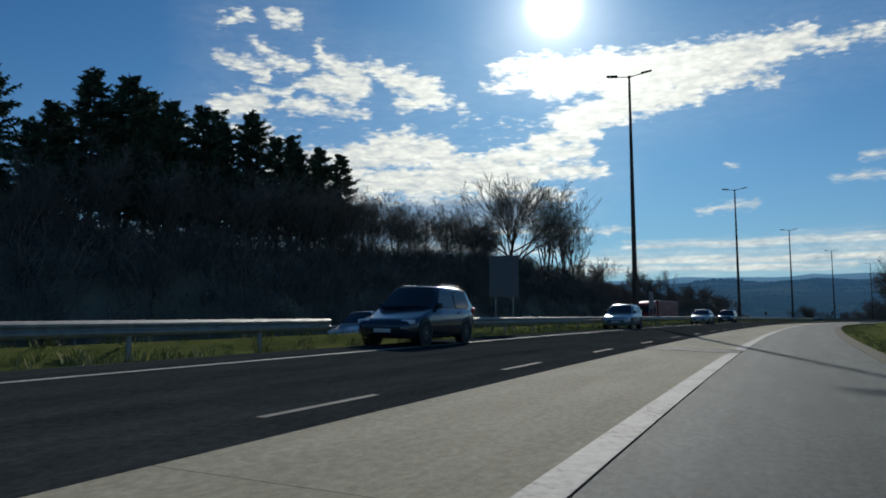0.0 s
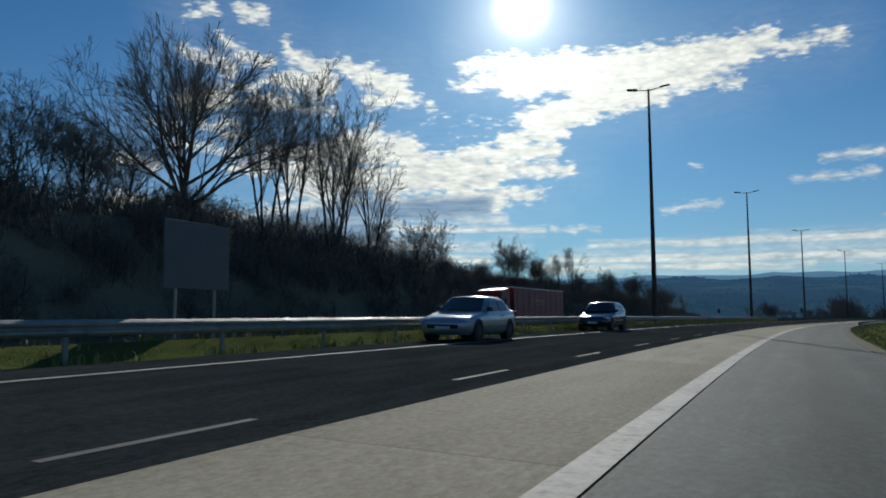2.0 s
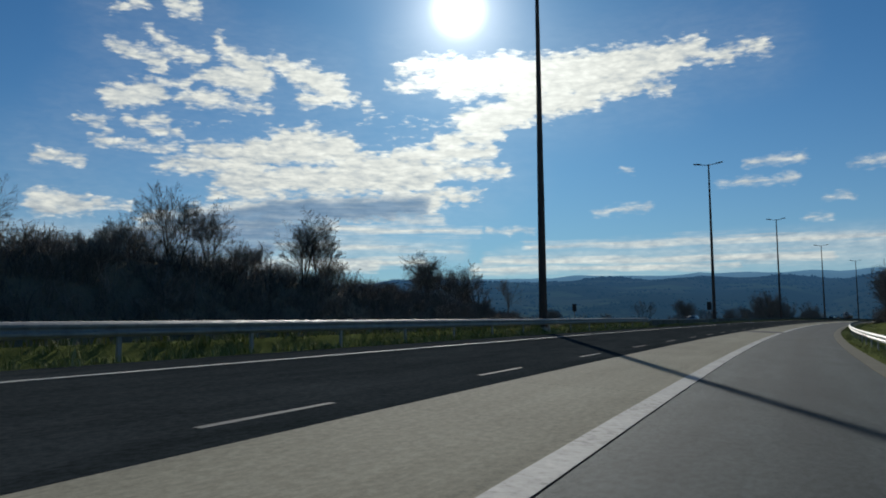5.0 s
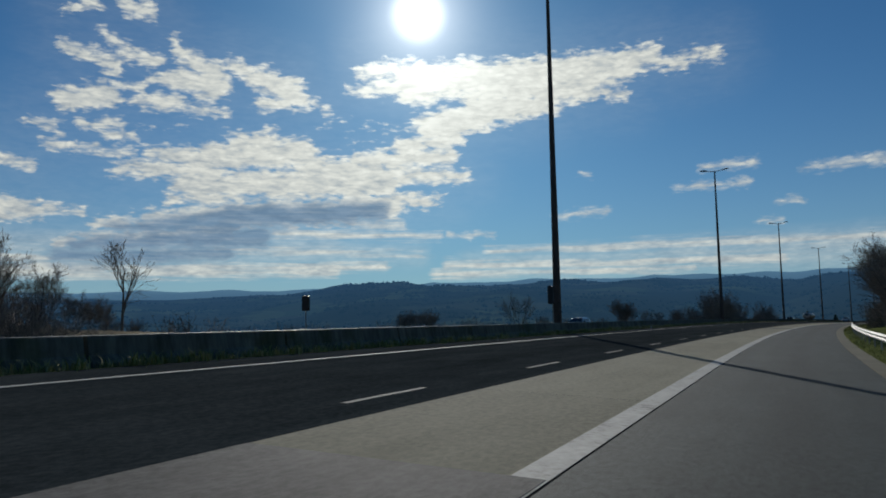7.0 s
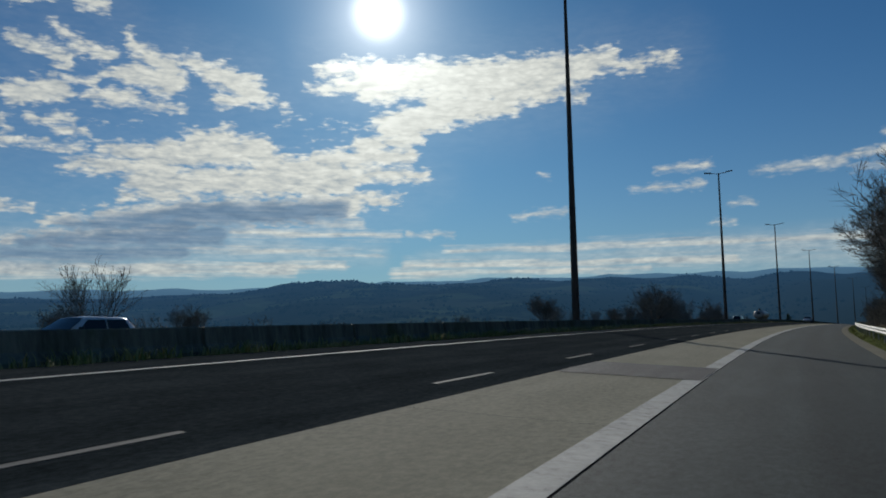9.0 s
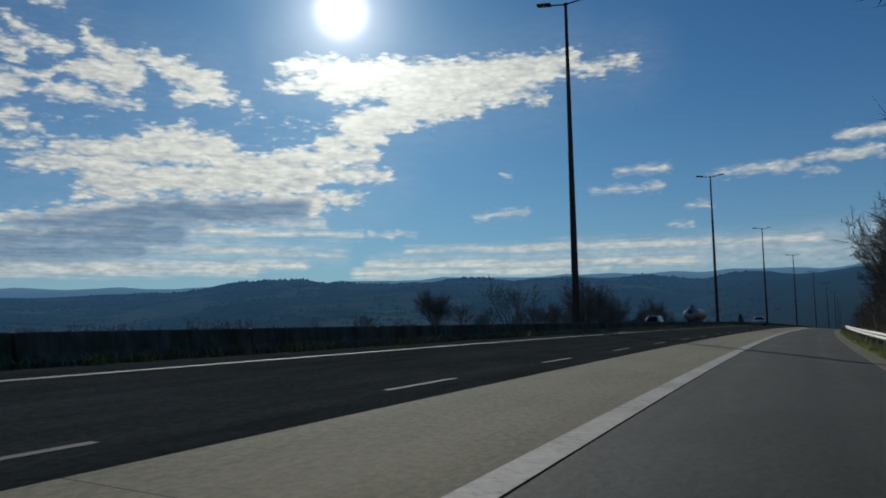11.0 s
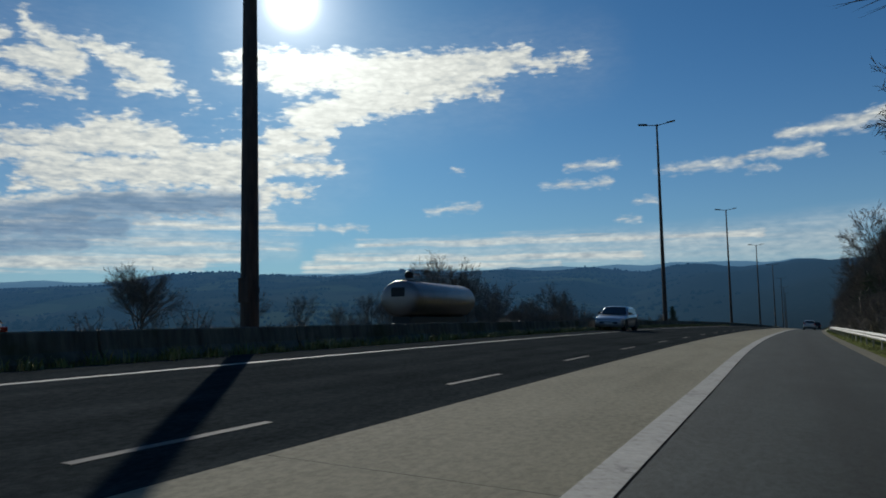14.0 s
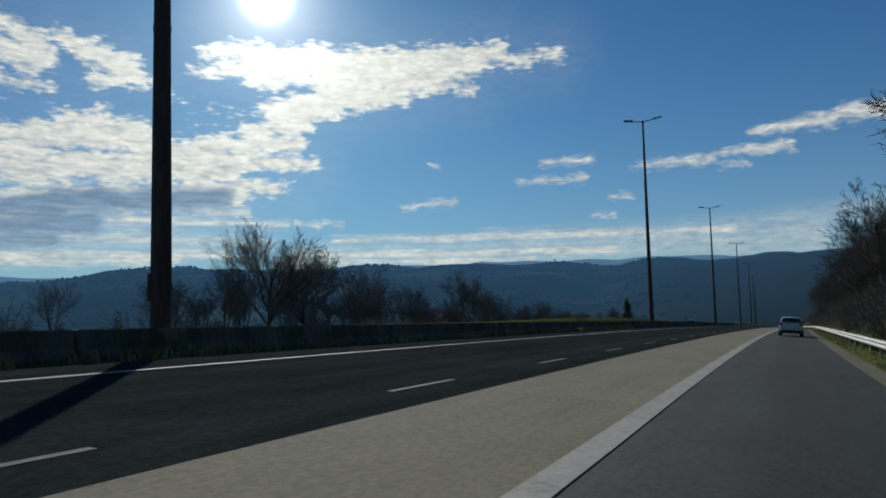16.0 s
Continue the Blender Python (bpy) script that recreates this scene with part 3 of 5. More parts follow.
def box(bm, x0, x1, y0, y1, z0, z1, bevel=0.0):
    r = bmesh.ops.create_cube(bm, size=1.0)
    vs = r["verts"]
    for v in vs:
        v.co = ((x0 + x1) / 2 + v.co.x * (x1 - x0), (y0 + y1) / 2 + v.co.y * (y1 - y0), (z0 + z1) / 2 + v.co.z * (z1 - z0))
    if bevel:
        es = list({e for v in vs for e in v.link_edges})
        bmesh.ops.bevel(bm, geom=es, offset=bevel, segments=2, profile=0.5, affect="EDGES", clamp_overlap=True)
    return bm


def rod(bm, a, b, r0, r1=None, sides=12):
    a, b = Vector(a), Vector(b)
    r1 = r0 if r1 is None else r1
    q = (b - a).to_track_quat("Z", "Y").to_matrix().to_4x4()
    m = Matrix.Translation((a + b) / 2) @ q
    bmesh.ops.create_cone(bm, cap_ends=True, segments=sides, radius1=r0, radius2=r1, depth=(b - a).length, matrix=m)
    return bm


def bm_new():
    return bmesh.new()


class Soup:
    """Verts and faces of many small tubes and leaves, for trees."""

    def __init__(self):
        self.v, self.f, self.n = [], [], 0

    def tube(self, pts, radii, sides):
        pts = [np.asarray(p, float) for p in pts]
        start = self.n
        for i, p in enumerate(pts):
            d = pts[min(i + 1, len(pts) - 1)] - pts[max(i - 1, 0)]
            d = d / (np.linalg.norm(d) + 1e-9)
            a = np.cross(d, (0.31, 0.95, 0.05) if abs(d[2]) > 0.8 else (0, 0, 1.0))
            a /= np.linalg.norm(a) + 1e-9
            b = np.cross(d, a)
            for k in range(sides):
                t = 2 * math.pi * k / sides
                self.v.append(p + radii[i] * (a * math.cos(t) + b * math.sin(t)))
        self.n += len(pts) * sides
        for i in range(len(pts) - 1):
            for k in range(sides):
                u = start + i * sides
                self.f.append((u + k, u + (k + 1) % sides, u + sides + (k + 1) % sides, u + sides + k))

    def twig(self, a, b, r):
        """A fine twig: two slender blades crossed along it."""
        d = b - a
        u = np.cross(d, (0.31, 0.95, 0.05) if abs(d[2]) > 0.8 * np.linalg.norm(d) else (0, 0, 1.0))
        u *= r / (np.linalg.norm(u) + 1e-9)
        w = np.cross(d, u)
        w *= r / (np.linalg.norm(w) + 1e-9)
        self.leaf(a - u, a + u, b)
        self.leaf(a - w, a + w, b)

    def leaf(self, a, b, c):
        self.v += [a, b, c]
        self.f.append((self.n, self.n + 1, self.n + 2))
        self.n += 3


# ---------------------------------------------------------------- ground
def ridge_way(az):
    """How far off the crest of the nearer ridge lies."""
    return 2650 + 120 * np.sin(az * 0.13) - np.interp(az, [-60, -46, -36, -30], [900, 800, 300, 0])


def hill_height(x, y):
    """Height of the land far from the road, by the way round and the distance from the middle of the run."""
    dx, dy = x - 120.0, y - 230.0
    r = np.hypot(dx, dy)
    az = np.degrees(np.arctan2(-dx, dy))
    ridge = np.interp(az, [-60, -46, -42, -38, -34, -30, -26, -22, -18, -14, -10, -6, -2, 2, 6, 10, 30, 60],
                      [2.6, 2.68, 2.80, 2.76, 2.80, 2.71, 2.84, 2.97, 2.87, 2.92, 2.78, 2.77, 2.99, 2.98, 2.39, 2.07, 1.8, 1.7])
    far = np.interp(az, [-60, -38, -34, -30, -25, -20, -13, -8, 0, 7, 14, 21, 60], [2.9, 3.1, 3.18, 3.18, 3.2, 3.14, 3.15, 3.05, 2.8, 2.56, 2.6, 2.48, 2.4])
    wob = 0.05 * np.sin(az * 0.9) + 0.05 * np.sin(az * 2.3 + 1.0) + 0.03 * np.sin(az * 5.1)
    r1 = ridge_way(az)
    h1 = np.tan(np.radians(ridge + wob * 0.4)) * r1 - 8.0
    h2 = np.tan(np.radians(far + wob * 0.3)) * 3700 - 5.0
    valley = -34 * np.clip((r - 120) / 500, 0, 1) ** 1.2
    b1 = np.clip((r - (r1 - 1750)) / 1750, 0, 1)
    b1 = b1 * b1 * (3 - 2 * b1)
    fall = np.clip((r - r1) / 500, 0, 1)
    b2 = np.clip((r - 3100) / 600, 0, 1)
    b2 = b2 * b2 * (3 - 2 * b2)
    near = valley + (h1 - valley) * b1
    mid = near * (1 - 0.55 * fall * fall)
    h = mid * (1 - b2) + h2 * b2
    roll = 2.5 * np.sin(x * 0.013 + y * 0.007) + 2.0 * np.sin(x * -0.008 + y * 0.017 + 2) + 3.0 * np.sin(x * 0.021 - y * 0.013)
    return h + roll * np.clip((r - 300) / 900, 0, 1) * 1.2


def bank_crest(s):
    return np.interp(s, [-120, -20, 20, 60, 100, 130, 150, 185, 215, 240, 262], [4.9, 4.9, 5.1, 6.4, 7.6, 6.0, 5.2, 5.0, 3.4, 1.2, 0.2])


def land_up(s, l):
    """Height of the open land over the road's own surface at (s, l)."""
    left = bank_crest(s) * np.clip((l - 28.5) / 6.0, 0, 1)
    left = left + np.where(l > 36, (l - 36) * 0.02 * np.clip(bank_crest(s) / 3, 0, 1), 0)
    mound = np.interp(s, [575, 640, 700, 800, 870], [0.0, 1.5, 2.1, 1.8, 0.0]) * np.interp(l, [29.5, 34.5, 39, 47], [0.0, 1.0, 1.0, 0.0])
    left = left + mound
    right = np.interp(s, [-100, 0, 80, 150, 400, 700], [0.8, 1.2, 1.4, 0.7, 1.2, 2.5]) * np.clip((-l - 4.2) / 5.0, 0, 1)
    right = right + np.interp(s, [0, 250, 420, 700], [0.0, 0.02, 0.10, 0.22]) * np.clip(-l - 8.0, 0, 200)
    return left + right


def ground_height(s, l):
    q = road_xyz(s, l)
    z = q[..., 2] + land_up(s, l)
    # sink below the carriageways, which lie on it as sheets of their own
    under = ((l > -2.55) & (l < 10.9)) | ((l > 13.7) & (l < 27.4))
    z = np.where(under, z - 0.25, z)
    w = np.clip((np.abs(l - 10) - np.where(l > 10, 130.0, 60.0)) / 160.0, 0, 1)
    w = np.maximum(w, np.clip((s - 1000) / 300, 0, 1))
    w = w * w * (3 - 2 * w)
    hill = hill_height(q[..., 0], q[..., 1])
    left_drop = np.where(l > 40, -np.clip((l - 40) / 120, 0, 1) * 1.5 * np.clip((s - 200) / 80, 0, 1), 0.0)
    left_drop = left_drop + line(s)[2] * (np.clip(l, 29.0, 150.0) - 29.0) * np.clip((s - 240) / 60, 0, 1)
    start = np.interp(s, [540, 590], [33.0, 47.0])
    left_drop = left_drop - 0.06 * (np.clip(l, start, 150.0) - start) * np.clip((s - 248) / 50, 0, 1)
    return q, (z + left_drop) * (1 - w) + hill * w


def build_ground():
    ls = np.unique(np.concatenate([-np.geomspace(12, 1500, 32), np.arange(-12, -2.6, 1.2), [-2.62, -2.5, 0, 4, 8, 10.85, 10.95, 11.35, 11.75, 12.0, 12.3, 12.7, 13.0, 13.3, 13.6, 13.75, 17, 20, 24, 27.3, 27.5, 28.4],
                                   np.arange(28.7, 40, 1.1), np.geomspace(40, 3800, 64)]))
    ss = np.unique(np.concatenate([np.arange(-240, 0, 20), np.arange(0, 760, 6.0), np.geomspace(760, 4150, 70)]))
    S, L = np.meshgrid(ss, ls, indexing="ij")
    q, z = ground_height(S, L)
    q = q.copy()
    q[..., 2] = z
    n, m = S.shape
    faces = [(i * m + j, i * m + j + 1, (i + 1) * m + j + 1, (i + 1) * m + j) for i in range(n - 1) for j in range(m - 1)]
    mid = 0.5 * (L[:-1, :-1] + L[1:, 1:]).ravel()
    sm = 0.5 * (S[:-1, :-1] + S[1:, 1:]).ravel()
    slot = np.where((mid > -9) & (mid < 13.7) & (sm < 900), 0, np.where((mid > -30) & (mid < 60) & (sm < 900), np.where((sm > 255) & (mid > 27), np.where((sm > 575) & (sm < 870) & (mid < 48), 3, 2), 1), 2))
    me = mesh_of("ground", q.reshape(-1, 3), faces, [M["grass"], M["earth"], M["land"], M["meadow"]], smooth=True, slots=slot.astype(np.int32))
    tagged(new("ground", me), "grassy verges, brown bank and dark valley land", "ground", kind="structure")
    # the hills of the horizon, a far backdrop laid over the land's own sheet, haze painted in as emission
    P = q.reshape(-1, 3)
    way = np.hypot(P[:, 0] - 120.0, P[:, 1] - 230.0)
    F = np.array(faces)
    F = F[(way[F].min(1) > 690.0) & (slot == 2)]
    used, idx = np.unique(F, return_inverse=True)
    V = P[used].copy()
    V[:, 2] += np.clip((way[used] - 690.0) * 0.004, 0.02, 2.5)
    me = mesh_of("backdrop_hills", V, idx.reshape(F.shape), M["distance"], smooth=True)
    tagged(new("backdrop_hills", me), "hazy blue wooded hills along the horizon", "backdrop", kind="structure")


def strip(name, edges, mat, s0, s1, label, category="road", step=3.0, up=0.0, kind="structure", thick=0.12, parent=None):
    """A sheet along the road between lateral edges, with turned-down sides."""
    ss = np.arange(s0, s1 + 0.01, step)
    ls = [edges[0]] + list(edges) + [edges[-1]]
    ups = [up - thick] + [up] * len(edges) + [up - thick]
    V, U = [], []
    for l, u in zip(ls, ups):
        l = l(ss) if callable(l) else np.full_like(ss, l)
        V.append(road_xyz(ss, l, u))
        U.append(np.stack([l, ss], 1))
    m, n = len(ls), len(ss)
    V, U = np.concatenate(V), np.concatenate(U)
    faces = [(j * n + i, j * n + i + 1, (j + 1) * n + i + 1, (j + 1) * n + i) for j in range(m - 1) for i in range(n - 1)]
    ob = new(name, mesh_of(name, V, [f[::-1] for f in faces], mat, uv=U))
    if parent is not None:
        ob.parent = parent
    elif kind:
        tagged(ob, label, category, kind=kind)
    return ob


LANE_R, LINE_R, LINE_L, CONC_L, DASH_L, SOLID_L = -2.03, 1.36, 1.67, 4.10, 4.83, 9.33


def seam(by=0.0):
    """The joint between asphalt and concrete, which wanders a little along the road."""
    return lambda s: LINE_R + by + np.interp(s, [225, 262, 310, 390, 425, 447, 460, 470, 505], [0.0, 0.19, 0.19, 0.14, 0.08, 0.08, 0.18, 0.17, 0.0])


def build_road():
    strip("road", [LANE_R, -0.4, seam()], M["asphalt"], -160, 1150, "dark grey asphalt driving lane with worn wheel tracks")
    strip("road_far_lane", [CONC_L, 6.5, 9.4, 10.95], M["asphalt_old"], -160, 1150, "dark asphalt lanes of the motorway")
    strip("road_opposite", [13.7, 16.5, 20, 24, 27.3], M["asphalt_old"], -160, 1150, "asphalt of the opposite carriageway behind the barrier")
    strip("gutter", [-2.55, LANE_R], M["gutter"], -160, 1150, "pale concrete gutter along the lane's edge", "gutter", up=0.015)
    # concrete lane, slab by slab
    lane = new("concrete_lane")
    tagged(lane, "pale beige concrete lane of long cast slabs", "road", kind="structure")
    strip("slab_bed", [seam(), CONC_L], M["asphalt_old"], -160, 1150, "", up=-0.02, parent=lane)
    s, length = -30.0, 12.0
    while s < 660:
        strip("slab", [seam(0.004), 2.6, CONC_L], M["concrete"], s + 0.005, s + length - 0.005, "", step=11.99 / 3, up=0.0, thick=0.02, parent=lane)
        s += length
    strip("slab_run", [seam(0.004), 2.6, CONC_L], M["concrete"], 660, 1148, "", up=0.0, thick=0.02, parent=lane)
    # repaired bands across the concrete
    for a, b in ((25.0, 27.4), (211.6, 216.4), (287.8, 291.0), (411.7, 412.6), (418.0, 418.7)):
        strip("repair_band", [seam(0.03), 2.7, CONC_L - 0.02], M["repair"], a, b, "", step=(b - a) / 2, up=0.009, thick=0.008, parent=lane)
    strip("tar_joint", [seam(-0.009), seam(0.012)], M["tar"], -160, 1150, "black tarred joint beside the broad line", "road", up=0.003, thick=0.002)
    # markings
    strip("road_marking_edge", [seam(0.01), seam(LINE_L - LINE_R)], M["paint"], -160, 1150, "broad worn white line between asphalt and concrete", "road marking", up=0.005, thick=0.004)
    strip("road_marking_solid", [SOLID_L - 0.065, SOLID_L + 0.065], M["paint"], -160, 1150, "solid white edge line", "road marking", up=0.005, thick=0.004)
    # the dashes' spacing wanders a little from stretch to stretch
    marks = np.interp(np.arange(-19, 80), [-19, 0, 13, 22, 38, 47, 54, 80], [-5.9, 127.3, 219.2, 284.4, 396.9, 457.0, 508.8, 698.0])
    for a in marks:
        off = float(np.interp(a, [100, 130, 290, 400, 460, 520], [4.83, 4.83, 4.88, 4.94, 5.06, 5.02]))
        ob = strip("road_marking_dash", [off - 0.05, off + 0.05], M["worn_paint"], a, a + 2.3, "short white lane dash on dark asphalt", "road marking", step=1.15, up=0.005, thick=0.004)
        tagged(ob, group="lane dashes")


def pole_thing():
    """A tall tapered mast with two short arms and flat lanterns."""
    pole = new("street_lamp")
    bm = bm_new()
    H = POLE_H
    rod(bm, (0, 0, -0.4), (0, 0, 7), 0.235, 0.185, 16)
    rod(bm, (0, 0, 7), (0, 0, 14), 0.185, 0.135, 16)
    rod(bm, (0, 0, 14), (0, 0, H), 0.135, 0.09, 16)
    for z, r in ((7, 0.195), (14, 0.145), (1.2, 0.238)):
        rod(bm, (0, 0, z - 0.06), (0, 0, z + 0.06), r, r, 16)
    part("mast", bm, M["rust"], pole, "rust-brown tapered steel mast")
    bm = bm_new()
    rod(bm, (0, 0, -0.35), (0, 0, 0.05), 0.36, 0.36, 20)
    for k in range(6):
        a = k * math.pi / 3
        rod(bm, (0.3 * math.cos(a), 0.3 * math.sin(a), 0.05), (0.3 * math.cos(a), 0.3 * math.sin(a), 0.11), 0.025, 0.025, 6)
    part("base_plate", bm, M["steel"], pole)
    bm = bm_new()
    box(bm, -0.16, 0.16, -0.243, -0.18, 0.9, 1.5, 0.01)
    part("access_door", bm, M["rust"], pole)
    bm = bm_new()
    rod(bm, (0, 0, H - 0.12), (0, 0, H + 0.05), 0.12, 0.1, 14)
    part("collar", bm, M["rust"], pole)
    for side in (-1, 1):
        bm = bm_new()
        rod(bm, (0, 0, H - 0.05), (side * 1.1, 0, H + 0.10), 0.05, 0.04, 10)
        part("arm", bm, M["rust"], pole)
        bm = bm_new()
        box(bm, side * 1.0, side * 1.85, -0.16, 0.16, H + 0.08, H + 0.19, 0.03)
        for v in bm.verts:
            if abs(v.co.x) > 1.5:
                v.co.y *= 0.7
            v.co.z += (abs(v.co.x) - 1.0) * 0.12
        head = part("lantern", bm, M["black"], pole, "flat dark street lantern")
        bm = bm_new()
        box(bm, side * 1.2, side * 1.75, -0.10, 0.10, H + 0.075, H + 0.10, 0.008)
        for v in bm.verts:
            v.co.z += (abs(v.co.x) - 1.0) * 0.12
        part("lens", bm, M["glass_lamp"], head)
    tagged(pole, "tall rust-brown motorway lamp mast with two arms", "street lamp", "median lamp masts")
    return pole


POLE_H, POLE_L, POLE_S0, POLE_GAP = 20.41, 12.20, 62.49, 64.03
POLE_SHIFT = {0: 1.19, 1: 0.23, 2: -1.22, 3: -2.01, 4: -0.46, 5: 0.90, 6: 1.33, 7: 1.04, 8: 1.06, 9: -0.09, 10: -1.21}


def build_poles():
    first = pole_thing()
    first.matrix_basis = place(POLE_S0 + POLE_SHIFT[0], POLE_L)
    for k in [-1] + list(range(1, 14)):
        copy_thing(first, place(POLE_S0 + k * POLE_GAP + POLE_SHIFT.get(k, 0.0), POLE_L))


def rail_profile(side):
    """Cross-section of a W beam, (out, z), as a thin closed loop; side: which way the beam bulges."""
    pts = [(0.0, 0.31), (0.035, 0.29), (0.08, 0.25), (0.08, 0.21), (0.03, 0.165), (0.03, 0.145), (0.08, 0.10), (0.08, 0.06), (0.035, 0.02), (0.0, 0.0)]
    front = [(side * x, z) for x, z in pts]
    back = [(side * (x - 0.008), z) for x, z in reversed(pts)]
    return front + back


def guard_rail(name, l, s0, s1, side, top, posts, label, group):
    """One run of W beam on posts; side = +1 bulges to the left of the road."""
    thing = new(name)
    thing.matrix_basis = Matrix.Identity(4)
    prof = rail_profile(side)
    ss = np.arange(s0, s1 + 0.01, 2.0)
    p, h, b = line(ss)
    out = np.stack([-np.cos(h), -np.sin(h), np.zeros_like(h)], 1)
    base = road_xyz(ss, l, 0.0)
    V = []
    n = len(ss)
    for x, z in prof:
        q = base + out * x
        q[:, 2] += top - 0.31 + z
        V.append(q)
    V = np.concatenate(V)
    m = len(prof)
    faces = [(j * n + i, j * n + i + 1, ((j + 1) % m) * n + i + 1, ((j + 1) % m) * n + i) for j in range(m) for i in range(n - 1)]
    faces += [tuple(j * n for j in range(m)), tuple(j * n + n - 1 for j in reversed(range(m)))]
    part("beam", mesh_of(name + "_beam", V, faces, M["steel"]), None, thing)
    bm = bm_new()
    box(bm, -0.03, 0.03, -0.05, 0.05, -0.35, top - 0.03, 0.006)
    box(bm, -0.02 + side * 0.0, 0.05, -0.09, 0.09, top - 0.24, top - 0.06, 0.006)
    pm = None
    for i, s in enumerate(np.arange(s0 + 1, s1, posts)):
        if pm is None:
            ob = part("post", bm, M["steel"], thing)
            pm = ob.data
        else:
            ob = part("post", pm, None, thing)
        ob.matrix_basis = place(s, l - side * 0.035)
    tagged(thing, label, "guard rail", group)
    return thing


def barrier_block():
    """A precast concrete barrier block, six metres long, of sloping profile."""
    prof = [(-0.28, -0.1), (-0.28, 0.08), (-0.15, 0.24), (-0.10, 0.57), (-0.075, 0.60), (0.075, 0.60), (0.10, 0.57), (0.15, 0.24), (0.28, 0.08), (0.28, -0.1)]
    V, ys = [], (-2.985, -2.94, 2.94, 2.985)
    for k, y in enumerate(ys):
        sc = 0.94 if k in (0, 3) else 1.0
        V += [(x * sc, y, z if z < 0 else z * (0.985 if sc < 1 else 1)) for x, z in prof]
    m = len(prof)
    F = [(a * m + i, a * m + (i + 1) % m, (a + 1) * m + (i + 1) % m, (a + 1) * m + i) for a in range(3) for i in range(m)]
    F += [tuple(range(m))[::-1], tuple(range(3 * m, 4 * m))]
    return mesh_of("barrier_block", V, F, M["barrier"])


def build_barrier():
    wall = new("concrete_barrier")
    tagged(wall, "weathered dark concrete median barrier of long blocks", "barrier")
    me = barrier_block()
    for i in range(76):
        s = 218 + 6.0 * i
        ob = part("block", me, None, wall)
        q, h, b = line(s)
        q0, q1 = road_xyz(s - 3, 11.65), road_xyz(s + 3, 11.65)
        tilt = math.degrees(math.atan2(q1[2] - q0[2], 6.0))
        ob.matrix_basis = place(s, 11.65) @ pose(0, 0, 0, tilt, 0, 0)


def build_rails():
    for a, b in ((-60, 20), (25, 88), (89, 151), (152, 214)):
        guard_rail("guard_rail", 11.75, a, b, -1, 0.80, 4.0, "bright galvanised steel guard rail on the grassy median", "median guard rail")
    a = 673
    while a < 1100:
        guard_rail("guard_rail", 11.72, a, a + 60, -1, 0.86, 4.0, "bright galvanised steel guard rail along the median", "median guard rail")
        a += 61
    a = 150
    while a < 900:
        guard_rail("guard_rail", -3.3, a, a + 60, 1, 0.70, 4.0, "bright galvanised guard rail along the verge", "verge guard rail")
        a += 60
    a = -40
    while a < 560:
        guard_rail("guard_rail", 28.0, a, a + 60, -1, 0.95, 4.0, "galvanised guard rail beyond the opposite carriageway", "far guard rail")
        a += 60


# ---------------------------------------------------------------- trees
def unit(v):
    return v / (np.linalg.norm(v) + 1e-9)


def grow(soup_w, soup_t, rng, p, d, length, r, level, top, spread, kids, droop=0.0, limb=0.66, first=0.28, rise=0.10):
    """A limb and, from it, finer ones; the last levels go into the twig soup."""
    if level >= top:
        soup_t.twig(p, p + unit(d + rng.normal(0, 0.2, 3) + np.array([0, 0, 0.08 - droop])) * length, max(r * 0.9, 0.012))
        return
    segs = 5 if level == 0 else (4 if level == 1 else (3 if level == 2 else 2))
    pts, rad = [p], [r]
    q, e = p.copy(), d.copy()
    for i in range(segs):
        e = unit(e + rng.normal(0, 0.04 + 0.032 * level, 3) + np.array([0, 0, (0.12, rise, 0.06)[min(level, 2)] - droop]))
        q = q + e * length / segs
        pts.append(q.copy())
        rad.append(max(0.009, r * (1 - 0.72 * (i + 1) / segs)))
    soup = soup_w if level <= 1 else soup_t
    soup.tube(pts, rad, 7 if level == 0 else (5 if level == 1 else (4 if level == 2 else 3)))
    for k in range(kids[level]):
        f = (first if level == 0 else 0.18) + ((1 - first) if level == 0 else 0.82) * (k + rng.random()) / kids[level]
        f = min(f, 0.999)
        i = min(int(f * segs), segs - 1)
        t = f * segs - i
        at = pts[i] * (1 - t) + pts[i + 1] * t
        axis = unit(pts[i + 1] - pts[i])
        side = unit(np.cross(axis, rng.normal(0, 1, 3)))
        a = spread[level] * (0.65 + 0.6 * rng.random())
        nd = unit(axis * math.cos(a) + side * math.sin(a))
        nl = length * (0.62 if level else limb) * (1.12 - 0.55 * f) * (0.75 + 0.5 * rng.random())
        rr = (rad[i] * (1 - t) + rad[i + 1] * t) * 0.62
        grow(soup_w, soup_t, rng, at, nd, nl, max(rr, 0.010), level + 1, top, spread, kids, droop, limb, first, rise)


